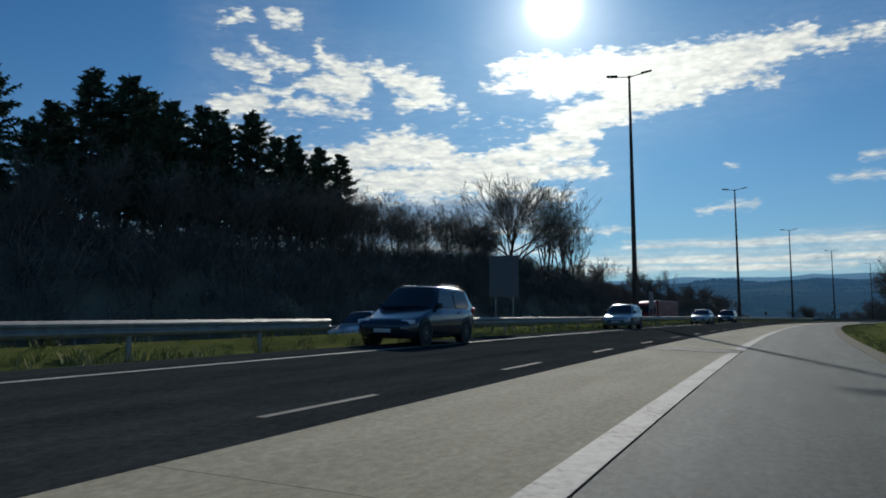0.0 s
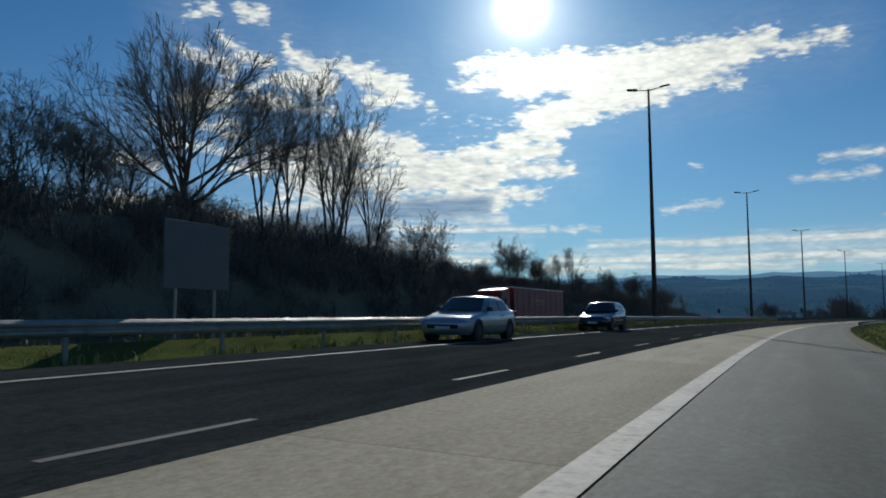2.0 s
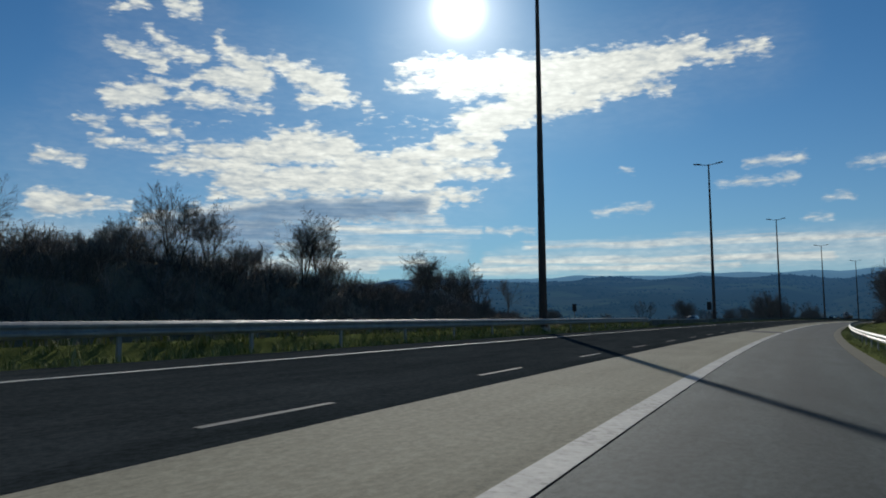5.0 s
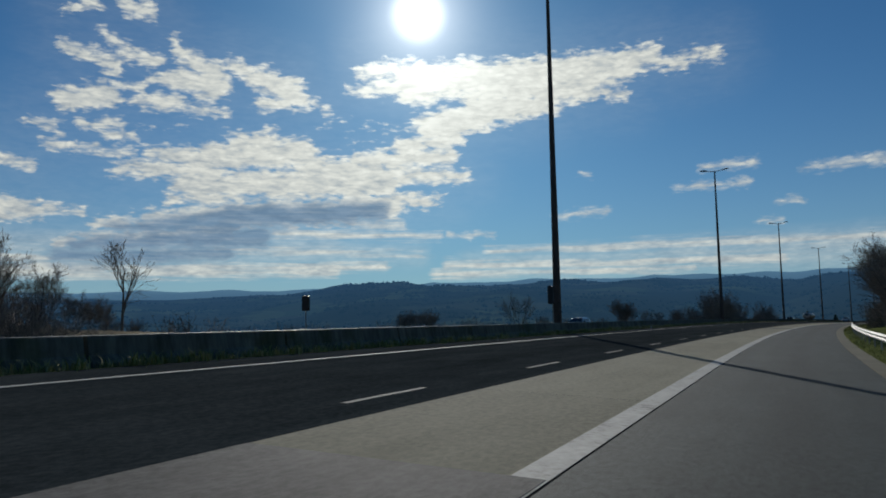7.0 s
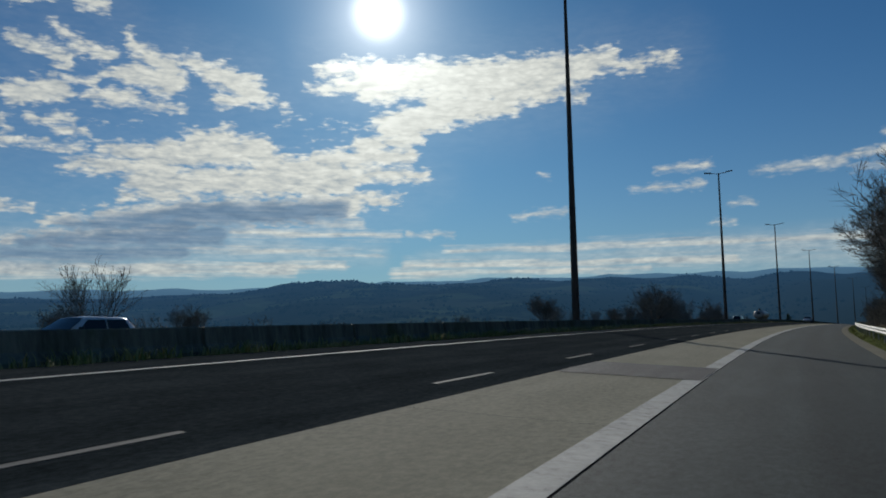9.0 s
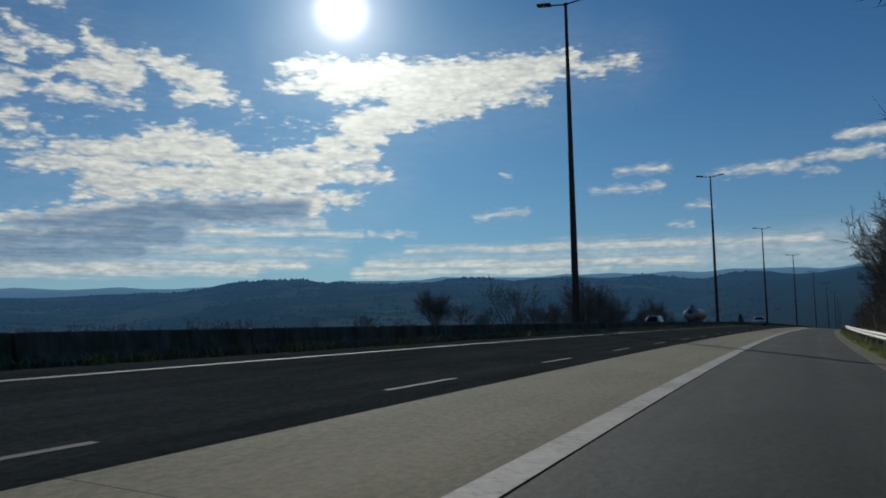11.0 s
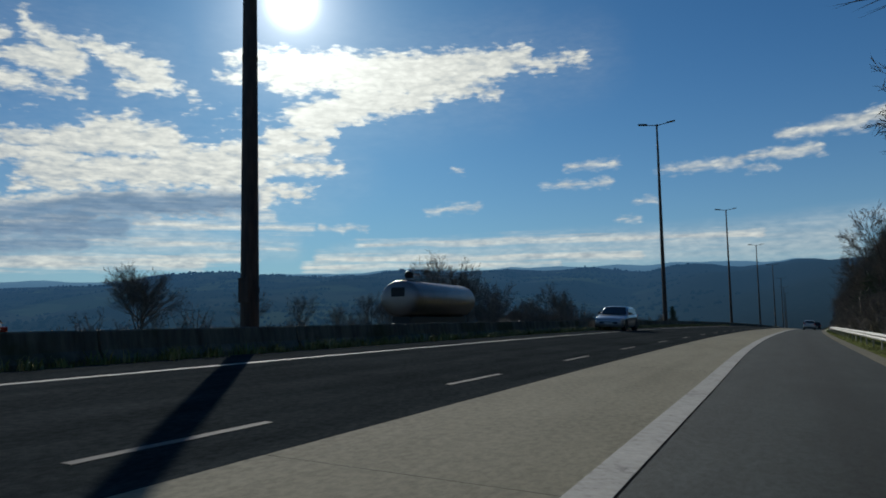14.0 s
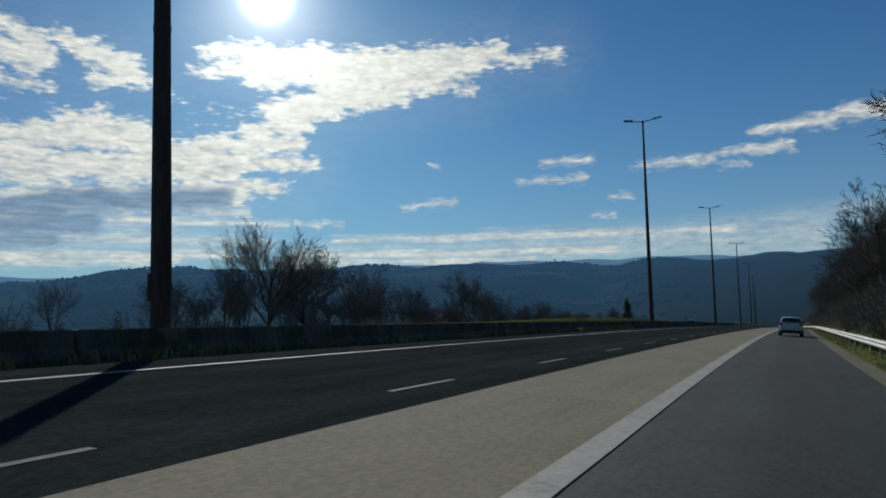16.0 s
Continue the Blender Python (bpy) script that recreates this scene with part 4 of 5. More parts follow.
def bare_tree(name, seed, height, trunk, kids, spread, top=4, stems=1, lean=0.0, limb=0.66, first=0.28, rise=0.10):
    rng = np.random.default_rng(seed)
    w, t = Soup(), Soup()
    tree = new(name)
    for k in range(stems):
        a = 2 * math.pi * (k + rng.random()) / stems
        d = unit(np.array([math.cos(a) * lean, math.sin(a) * lean, 1.0]))
        p = np.array([math.cos(a), math.sin(a), 0.0]) * (0.25 * (stems > 1)) + np.array([0, 0, -0.3])
        grow(w, t, rng, p, d, height * (0.62 if stems == 1 else 0.6 + 0.25 * rng.random()), trunk * (1 if stems == 1 else 0.6), 0, top, spread, kids, 0.0, limb, first, rise)
    part("trunk", mesh_of(name + "_trunk", w.v, w.f, M["bark"], smooth=True), None, tree)
    part("crown", mesh_of(name + "_crown", t.v, t.f, M["twigs"]), None, tree)
    return tree


def conifer(name, seed, height, width, first=0.25, thin=1.0):
    rng = np.random.default_rng(seed)
    w, t = Soup(), Soup()
    tree = new(name)
    pts = [np.array([rng.normal(0, 0.05) * z, rng.normal(0, 0.05) * z, z * height]) for z in np.linspace(0, 1, 9)]
    pts[0][2] = -0.4
    w.tube(pts, list(np.linspace(0.24, 0.025, 9)), 8)
    # dead stubs low on the stem
    for k in range(14):
        z = rng.uniform(0.10, first + 0.05) * height
        a = rng.uniform(0, 6.28)
        e = np.array([math.cos(a), math.sin(a), rng.uniform(-0.3, 0.1)])
        c = np.array([0, 0, z])
        w.tube([c, c + e * 0.7, c + e * rng.uniform(1.0, 1.8) + (0, 0, -0.15)], [0.03, 0.02, 0.008], 3)
    z = first
    while z < 0.985:
        f = (z - first) / (1 - first)
        reach = width * (0.30 + 0.70 * math.sin(min(1.0, (1 - f) * 1.25 + 0.08) * math.pi / 2)) * (1 - f * f * 0.50) * (1.0 if f < 0.88 else 0.8) * (0.90 + 0.14 * math.sin(z * 23.0 + seed))
        for b in range(rng.integers(6, 9)):
            if rng.random() < 0.14 * thin:
                continue
            a = rng.uniform(0, 6.28)
            ln = reach * rng.uniform(0.6, 1.15)
            out = np.array([math.cos(a), math.sin(a), 0])
            tip_up = rng.uniform(0.05, 0.6) if f > 0.4 else rng.uniform(-0.3, 0.35)
            base = np.array([0, 0, z * height + rng.uniform(-0.15, 0.15)])
            sp = [base, base + out * ln * 0.5 + (0, 0, ln * (tip_up * 0.4 - 0.03)), base + out * ln + (0, 0, ln * tip_up)]
            w.tube(sp, [0.035, 0.022, 0.008], 3)
            nb = int(14 + ln * 15)
            for i in range(nb):
                u = 0.16 + 0.84 * (i + rng.random()) / nb
                c = sp[0] * (1 - u) ** 2 + 2 * u * (1 - u) * sp[1] + u * u * sp[2] + rng.normal(0, 0.05, 3)
                sidev = np.array([-out[1], out[0], 0]) * rng.choice([-1, 1])
                l2 = (0.26 + 0.36 * (1 - u)) * rng.uniform(0.7, 1.4)
                d = unit(out * 0.75 + sidev * rng.uniform(0.3, 1.2) + np.array([0, 0, rng.uniform(-0.7, 0.45)]))
                e = unit(np.cross(d, rng.normal(0, 1, 3))) * l2 * 0.20
                t.leaf(c - e, c + e, c + d * l2)
                t.leaf(c + d * l2 * 0.2 - e[[1, 2, 0]], c + d * l2 * 0.3 + e[[2, 0, 1]], c + d * l2 * 0.8 + (0, 0, -0.12))
        z += rng.uniform(0.020, 0.032)
    part("trunk", mesh_of(name + "_trunk", w.v, w.f, M["bark"], smooth=True), None, tree)
    part("crown", mesh_of(name + "_crown", t.v, t.f, M["needles"]), None, tree)
    return tree


def ground_at(s, l):
    return float(ground_height(np.array(s, float), np.array(l, float))[1])


def stand(ob, s, l, scale=1.0, turn=0.0, sink=0.15):
    q = road_xyz(s, l)
    ob.matrix_basis = Matrix.Translation((q[0], q[1], ground_at(s, l) - sink)) @ Matrix.Rotation(radians(turn), 4, "Z") @ Matrix.Scale(scale, 4)


def stand_copy(ob, s, l, scale=1.0, turn=0.0, sink=0.15):
    c = copy_thing(ob, Matrix.Identity(4))
    stand(c, s, l, scale, turn, sink)
    return c


def build_trees():
    rng = random.Random(11)
    # conifers on the bank
    kinds = [conifer("conifer", 21, 13.0, 3.7, 0.22, 0.8), conifer("conifer", 22, 13.0, 3.0, 0.25, 1.0), conifer("conifer", 23, 13.2, 3.3, 0.30, 0.9)]
    for k in kinds:
        tagged(k, "dark green pine with bare lower trunk on a brown bank", "conifer", "pines on the bank")
    spots = [(27, 38, 10.2), (33.5, 38, 11.4), (30, 38.5, 7.4), (35.7, 37.5, 11.6), (32, 39.5, 9.2), (37.5, 38, 10.9), (40, 38.5, 11.1), (42, 37.5, 11.0), (44.5, 38.5, 11.1),
             (47.5, 38, 11.9), (50.5, 38, 10.4), (52.5, 38, 10.7), (54.5, 39, 9.4), (23, 38, 11.5), (19, 39, 11.0), (34.5, 42, 9.5), (39, 42, 9.8), (43, 42, 9.6), (48.5, 42, 10.0), (51.5, 42, 9.0), (15, 38, 11.0), (56.3, 38, 10.6), (60.2, 38.5, 10.6), (58.2, 40, 8.8)]
    for i, (s, l, k) in enumerate(spots):
        src = kinds[i % 3]
        if i < 3:
            stand(src, s, l, k / 13.0, i * 70)
        else:
            stand_copy(src, s, l, k / 13.0, rng.uniform(0, 360))
    # bare broad-leaved trees
    big = bare_tree("bare_tree", 6, 11.0, 0.24, [20, 8, 7, 6], [0.86, 0.45, 0.5, 0.55], 4, limb=0.98, first=0.10, rise=0.07)
    tagged(big, "large bare broad-crowned tree on a brown bank", "tree")
    stand(big, 98.5, 38, 1.22, 20)
    for s, l, k, a in ((611.5, 87.3, 1.76, 80), (634, 95, 1.60, 250)):
        tagged(stand_copy(big, s, l, k, a, 1.0), "large rounded bare tree on the valley side")
    tall = bare_tree("bare_tree", 8, 10.5, 0.19, [8, 5, 4, 4], [0.42, 0.48, 0.5, 0.55], 4, stems=3, lean=0.24)
    slim = bare_tree("bare_tree", 9, 8.5, 0.13, [8, 6, 5, 3], [0.6, 0.6, 0.6, 0.6], 4)
    round_ = bare_tree("bare_tree", 14, 7.0, 0.16, [9, 7, 6, 4], [0.8, 0.7, 0.65, 0.6], 4, stems=3, lean=0.35)
    distant = bare_tree("bare_tree", 16, 7.2, 0.17, [9, 8, 9], [0.75, 0.65, 0.7], 3, stems=3, lean=0.3)
    tagged(distant, "rounded bare leafless tree in the valley", "tree", "valley trees")
    stand(distant, 668, 96, 1.7, 0, 0.8)
    bush = bare_tree("bare_bush", 15, 4.2, 0.07, [7, 6, 5], [0.7, 0.7, 0.7], 3, stems=7, lean=0.55)
    tagged(tall, "bare tree with several slender stems on a brown bank", "tree", "bare trees")
    tagged(slim, "slim bare leafless tree", "tree", "bare trees")
    tagged(round_, "rounded bare leafless tree with dense twigs", "tree", "bare trees")
    tagged(bush, "leafless brown bush with many stems", "bush", "bare bushes")
    stand(tall, 103, 34.5, 1.0, 0)
    stand(slim, 244.7, 37.7, 0.80, 0)
    stand(round_, 700, 84, 2.2, 0, 0.6)
    stand(bush, 124, 34, 1.3, 0)
    for s, l, k in ((107, 35.5, 1.12), (111, 34.5, 1.18), (115, 36.5, 1.05), (119, 36, 0.95)):
        stand_copy(tall, s, l, k, rng.uniform(0, 360))
    for s, l, k in ((24, 35.5, 0.72), (28.5, 35, 0.66), (32, 35.5, 0.78), (36, 35, 0.74), (39.5, 35.5, 0.80), (43, 35, 0.76), (46.5, 35.5, 0.84), (50, 35, 0.80), (53.5, 35.5, 0.86), (57, 36, 0.8), (61, 36, 0.8), (64.5, 38, 0.98), (67.5, 36.5, 0.98), (70.5, 37, 0.82), (74, 38, 0.95), (78, 36, 0.9), (82, 38, 0.92), (87, 37, 0.9), (92, 39, 1.0),
                    (96, 41, 1.0), (120, 36, 0.6), (146.5, 34, 0.85), (149.5, 35, 0.65), (155.6, 34, 0.72), (158, 35, 0.55), (173, 34.5, 0.5), (184.5, 34, 0.66), (188, 34.5, 0.58), (197, 34, 0.72), (223.9, 38, 0.80), (221, 37, 0.70), (228.2, 38, 0.74), (231.2, 38, 0.78), (133, 37, 0.6), (238.5, 41, 0.62), (242, 47, 0.6), (249, 55, 0.5), (256, 62, 0.5), (233, 44, 0.7)):
        stand_copy(round_, s, l, k, rng.uniform(0, 360))
    for s, l, k in ((162.3, 34, 0.80), (163.6, 34.5, 0.62), (167.8, 34, 1.0), (233.4, 38, 0.80), (236.9, 38, 0.72)):
        stand_copy(slim, s, l, k, rng.uniform(0, 360))
    # trees of the valley side, left of the road
    for s, l, k in ((620, 84.5, 1.35), (604, 91, 1.05), (596, 95, 0.75), (640, 85, 1.45), (628, 96, 0.9), (575, 120, 0.9), (660, 100, 0.9), (700, 90, 0.9), (733, 93, 1.4), (745, 92, 1.2), (640, 74, 0.85), (655, 78, 0.8),
                    (760, 80, 1.0), (800, 100, 1.1), (840, 70, 0.9)):
        stand_copy(distant, s, l, k + 0.4, rng.uniform(0, 360), 1.0)
    fan = bare_tree("bare_tree", 33, 6.6, 0.085, [9, 5, 4], [0.50, 0.55, 0.6], 3, stems=6, lean=0.62)
    stand(fan, 429.5, 35.0, 1.0, 200)
    tagged(fan, "small sparse bare tree with fanned stems beyond the carriageway", "tree", "bare trees")
    stand_copy(fan, 304.3, 35.9, 0.70, 120)
    stand_copy(round_, 527, 102.5, 1.5, 15)
    tagged(stand_copy(big, 527.7, 103.2, 1.02, 60), "rounded bare tree standing alone on the valley side")
    for s, l, k in ((200, 34.5, 0.66), (244.5, 45, 0.6), (247, 45, 0.38), (249, 46, 0.36), (251, 47, 0.34)):
        stand_copy(round_, s, l, k, rng.uniform(0, 360))
    for s, l, k in ((323.5, 66, 0.85), (325.5, 67, 0.88), (327.5, 66, 0.8), (352, 80, 1.1), (355, 81, 1.1), (262, 60, 0.5), (268, 64, 0.5)):
        stand_copy(bush, s, l, k, rng.uniform(0, 360))
    for i in range(44):
        s = 127 + i * 2.5 + rng.uniform(-1, 1)
        stand_copy((bush, round_)[i % 2], s, 32.6 + (i % 4) * 1.5, (0.55, 0.32)[i % 2] * rng.uniform(0.75, 1.2) * (1.0 if s < 205 else 0.75), rng.uniform(0, 360))
    for i in range(26):
        s = 4 + i * 4.6 + rng.uniform(-1, 1)
        stand_copy(bush, s, 31.4 + (i % 3) * 1.6, rng.uniform(0.45, 0.75), rng.uniform(0, 360))
    for i in range(34):
        s = 598 + i * 5.0 + rng.uniform(-3, 3)
        stand_copy(bush, s, rng.uniform(64, 92), rng.uniform(0.9, 1.5), rng.uniform(0, 360))
    for i in range(40):
        s = 590 + i * 9.0 + rng.uniform(-5, 5)
        l = rng.uniform(62, 105) if i % 2 else rng.uniform(105, 190)
        stand_copy((distant, distant, distant, slim)[i % 4], s, l, rng.uniform(0.75, 1.3) * (1.0 if l < 105 else 1.4), rng.uniform(0, 360), 0.8)
    tagged(stand_copy(kinds[1], 886, 72, 1.15, 40), "dark narrow conifer standing alone in the valley", "conifer")
    # wood on the other side of the road
    for i in range(104):
        s = 306 + i * 5.2 + rng.uniform(-2.5, 2.5)
        l = -float(np.interp(s, [345, 400, 480, 520], [7.0, 9.2, 9.9, 11.0])) - rng.uniform(0, 2.2) - (i % 3) * 2.2
        grown = float(np.interp(s, [306, 340, 440, 560], [0.95, 1.15, 1.3, 1.4]))
        stand_copy((distant, round_, distant, tall)[i % 4], s, l, (1.15, 1.2, 1.25, 0.66)[i % 4] * rng.uniform(0.85, 1.2) * grown, rng.uniform(0, 360))
    for i in range(112):
        s = 316 + i * 4.3 + rng.uniform(-4, 4)
        grown = float(np.interp(s, [320, 380, 440, 560], [0.6, 0.75, 0.85, 0.95]))
        tagged(stand_copy(kinds[i % 3], s, -11.0 - rng.uniform(0, 6), grown * rng.uniform(0.8, 1.1), rng.uniform(0, 360)), "dark evergreen among the roadside trees", "conifer", "roadside evergreens")
    for s, l, k in ((98, -8, 0.85), (104, -10, 0.9), (111, -9, 1.0), (118, -12, 1.0), (300, -9, 0.8), (312, -8, 0.9), (322, -10, 0.9), (317, -8.5, 1.2), (327, -9, 1.3), (333, -8.5, 1.35), (339, -9.5, 1.4), (346, -9, 1.4)):
        stand_copy(round_, s, l, k, rng.uniform(0, 360))
    return bush


def merge_copies(name, src_meshes, mats, label, category):
    """One mesh out of many placed copies of small plants."""
    V, F, off = [], [], 0
    for (v, f), m in src_meshes:
        R3 = np.array(m.to_3x3())
        V.append(v @ R3.T + np.array(m.translation))
        F.append(f + off)
        off += len(v)
    V, F = np.concatenate(V), np.concatenate(F)
    me = bpy.data.meshes.new(name)
    me.vertices.add(len(V))
    me.vertices.foreach_set("co", V.astype(np.float32).ravel())
    k = F.shape[1]
    me.loops.add(F.size)
    me.loops.foreach_set("vertex_index", F.astype(np.int32).ravel())
    me.polygons.add(len(F))
    me.polygons.foreach_set("loop_start", np.arange(0, F.size, k, dtype=np.int32))
    me.polygons.foreach_set("loop_total", np.full(len(F), k, dtype=np.int32))
    me.materials.append(mats)
    me.update(calc_edges=True)
    me.validate()
    ob = new(name, me)
    tagged(ob, label, category, kind="stuff")
    return ob


def shrub_soup(seed, height, stems, kids):
    rng = np.random.default_rng(seed)
    t = Soup()
    for k in range(stems):
        a = rng.uniform(0, 6.28)
        d = unit(np.array([math.cos(a) * 0.5, math.sin(a) * 0.5, 1.0]))
        p = np.array([rng.normal(0, 0.35), rng.normal(0, 0.35), -0.1])
        pts = [p]
        for i in range(3):
            d = unit(d + rng.normal(0, 0.18, 3))
            pts.append(pts[-1] + d * height * rng.uniform(0.24, 0.4))
        t.tube(pts, [0.028, 0.022, 0.016, 0.008], 3)
        for j in range(kids):
            i = rng.integers(0, 3)
            u = rng.random()
            c = pts[i] * (1 - u) + pts[i + 1] * u
            e = unit(rng.normal(0, 1, 3) + np.array([0, 0, 0.5]))
            ln = height * rng.uniform(0.15, 0.34)
            t.twig(c, c + e * ln, 0.014)
    tri = [g for f in t.f for g in ([f] if len(f) == 3 else [(f[0], f[1], f[2]), (f[0], f[2], f[3])])]
    return np.array(t.v), np.array(tri)


def tuft_soup(seed):
    """A tuft of narrow bent blades."""
    rng = np.random.default_rng(seed)
    V, F = [], []
    for k in range(16):
        a = rng.uniform(0, 6.28)
        out = np.array([math.cos(a), math.sin(a), 0.0])
        side = np.array([-out[1], out[0], 0.0]) * rng.uniform(0.008, 0.016)
        p = np.array([rng.normal(0, 0.12), rng.normal(0, 0.12), 0.0])
        h = rng.uniform(0.10, 0.26)
        mid, tip = p + out * h * 0.25 + (0, 0, h * 0.65), p + out * h * rng.uniform(0.5, 0.9) + (0, 0, h)
        n = len(V)
        V += [p - side, p + side, mid + side * 0.8, mid - side * 0.8, tip + side * 0.15, tip - side * 0.15]
        F += [(n, n + 1, n + 2, n + 3), (n + 3, n + 2, n + 4, n + 5)]
    return np.array(V), np.array(F)


def build_undergrowth():
    rng = random.Random(3)
    small = [shrub_soup(31 + k, 1.8, 11, 9) for k in range(4)]
    put = []
    for i in range(3000):
        s = rng.uniform(-10, 238)
        l = rng.uniform(29.0, 42.0) if i % 3 else rng.uniform(29.0, 35.0)
        k = rng.uniform(0.7, 1.5) * (1.0 if l > 31.5 else 0.75) * (rng.uniform(0.9, 1.35) if l > 35 else 1.0)
        k *= float(np.interp(s, [0, 118, 132, 195, 238], [1.0, 1.0, 0.78, 0.70, 0.42]))
        q = road_xyz(s, l)
        put.append((small[i % 4], Matrix.Translation((q[0], q[1], ground_at(s, l) - 0.05)) @ Matrix.Rotation(rng.uniform(0, 6.28), 4, "Z") @ Matrix.Scale(k, 4)))
    for i in range(500):
        s, l = rng.uniform(118, 236), rng.uniform(29.2, 34.5)
        q = road_xyz(s, l)
        put.append((small[i % 4], Matrix.Translation((q[0], q[1], ground_at(s, l) - 0.05)) @ Matrix.Rotation(rng.uniform(0, 6.28), 4, "Z") @ Matrix.Scale(rng.uniform(0.45, 0.9), 4)))
    merge_copies("undergrowth", put, M["twigs"], "tangled brown leafless scrub covering the bank", "scrub")
    put = []
    for i in range(1500):
        s = rng.uniform(296, 800)
        l = -rng.uniform(5.4, 14.0)
        k = rng.uniform(1.0, 2.3) * (0.7 if l > -6.3 else 1.0)
        q = road_xyz(s, l)
        put.append((small[i % 4], Matrix.Translation((q[0], q[1], ground_at(s, l) - 0.05)) @ Matrix.Rotation(rng.uniform(0, 6.28), 4, "Z") @ Matrix.Scale(k, 4)))
    merge_copies("undergrowth", put, M["twigs"], "dark leafless scrub under the roadside wood", "scrub")
    tuft = [tuft_soup(51 + k) for k in range(4)]
    put = []
    for i in range(5200):
        s = rng.uniform(100, 560) if i % 4 else rng.uniform(0, 220)
        l = rng.gauss(11.12, 0.13) if s > 216 else rng.uniform(11.0, 13.4)
        q = road_xyz(s, l)
        put.append((tuft[i % 4], Matrix.Translation((q[0], q[1], ground_at(s, max(l, 10.96)) - 0.02)) @ Matrix.Rotation(rng.uniform(0, 6.28), 4, "Z") @ Matrix.Scale(rng.uniform(0.5, 1.25), 4)))
    merge_copies("grass_tufts", put, M["straw"], "dry tan and green grass tufts along the median", "grass")
    put = []
    for i in range(4200):
        s = rng.uniform(4, 330) if i % 3 else rng.uniform(330, 620)
        l = -2.62 - abs(rng.gauss(0, 1.6))
        q = road_xyz(s, l)
        put.append((tuft[i % 4], Matrix.Translation((q[0], q[1], ground_at(s, l) - 0.02)) @ Matrix.Rotation(rng.uniform(0, 6.28), 4, "Z") @ Matrix.Scale(rng.uniform(0.3, 0.7), 4)))
    merge_copies("grass_tufts", put, M["straw"], "mixed green and dry grass along the verge", "grass")
    put = []
    for i in range(420):
        s = rng.uniform(245, 900)
        l = rng.uniform(33, 60) if i % 3 else rng.uniform(60, 130)
        k = rng.uniform(0.3, 0.8) if l < 60 else rng.uniform(0.8, 2.2)
        q = road_xyz(s, l)
        put.append((small[i % 4], Matrix.Translation((q[0], q[1], ground_at(s, l) - 0.05)) @ Matrix.Rotation(rng.uniform(0, 6.28), 4, "Z") @ Matrix.Scale(k, 4)))
    merge_copies("hedgerow", put, M["twigs"], "low brown hedges along the valley side", "hedge")




# ---------------------------------------------------------------- vehicles
def loft(rings, close=True):
    """Verts and faces through rings of equally many points, ends closed."""
    m = len(rings[0])
    V = [p for r in rings for p in r]
    F = [(a * m + i, a * m + (i + 1) % m, (a + 1) * m + (i + 1) % m, (a + 1) * m + i) for a in range(len(rings) - 1) for i in range(m)]
    if close:
        F += [tuple(range(m))[::-1], tuple(range((len(rings) - 1) * m, len(rings) * m))]
    return V, F


def mirrored(half):
    """A closed ring out of its right half, bottom middle to top middle."""
    return half + [(-x, y, z) for x, y, z in reversed(half) if abs(x) > 1e-6]


def add_wheel(car, x, y, r, wide=0.21):
    side = 1 if x > 0 else -1
    hub = new("wheel")
    hub.parent = car
    hub.matrix_basis = Matrix.Translation((x, y, r))
    prof = [(r * 0.62, wide / 2), (r * 0.93, wide / 2), (r, wide * 0.32), (r, -wide * 0.32), (r * 0.93, -wide / 2), (r * 0.62, -wide / 2)]
    n = 28
    V = [(w, q * math.cos(2 * math.pi * k / n), q * math.sin(2 * math.pi * k / n)) for k in range(n) for q, w in prof]
    m = len(prof)
    F = [(k * m + i, ((k + 1) % n) * m + i, ((k + 1) % n) * m + (i + 1) % m, k * m + (i + 1) % m) for k in range(n) for i in range(m)]
    part("tyre", mesh_of("tyre", V, F, M["rubber"]), None, hub)
    bm = bm_new()
    rod(bm, (side * wide * 0.30, 0, 0), (side * wide * 0.40, 0, 0), r * 0.17, r * 0.14, 14)
    for k in range(5):
        a = 2 * math.pi * k / 5
        rod(bm, (side * wide * 0.33, 0, 0), (side * wide * 0.30, r * 0.6 * math.cos(a), r * 0.6 * math.sin(a)), r * 0.09, r * 0.07, 6)
    rod(bm, (-side * wide * 0.1, 0, 0), (side * wide * 0.12, 0, 0), r * 0.63, r * 0.63, 24)
    part("rim", bm, M["rim"], hub)


def patch(a, b, c, d, nx=3, ny=3, bulge=0.0, out=(0, 0, 0)):
    """A thin slightly bowed pane between four corners."""
    a, b, c, d, o = (Vector(v) for v in (a, b, c, d, out))
    V, F = [], []
    for k in (0.0, -0.012):
        for j in range(ny + 1):
            for i in range(nx + 1):
                u, v = i / nx, j / ny
                p = (a * (1 - u) + b * u) * (1 - v) + (d * (1 - u) + c * u) * v
                V.append(p + o * (k + bulge * 4 * u * (1 - u)))
    n = (nx + 1) * (ny + 1)
    for j in range(ny):
        for i in range(nx):
            q = j * (nx + 1) + i
            F.append((q, q + 1, q + nx + 2, q + nx + 1))
            F.append((n + q, n + q + nx + 1, n + q + nx + 2, n + q + 1))
    return V, F


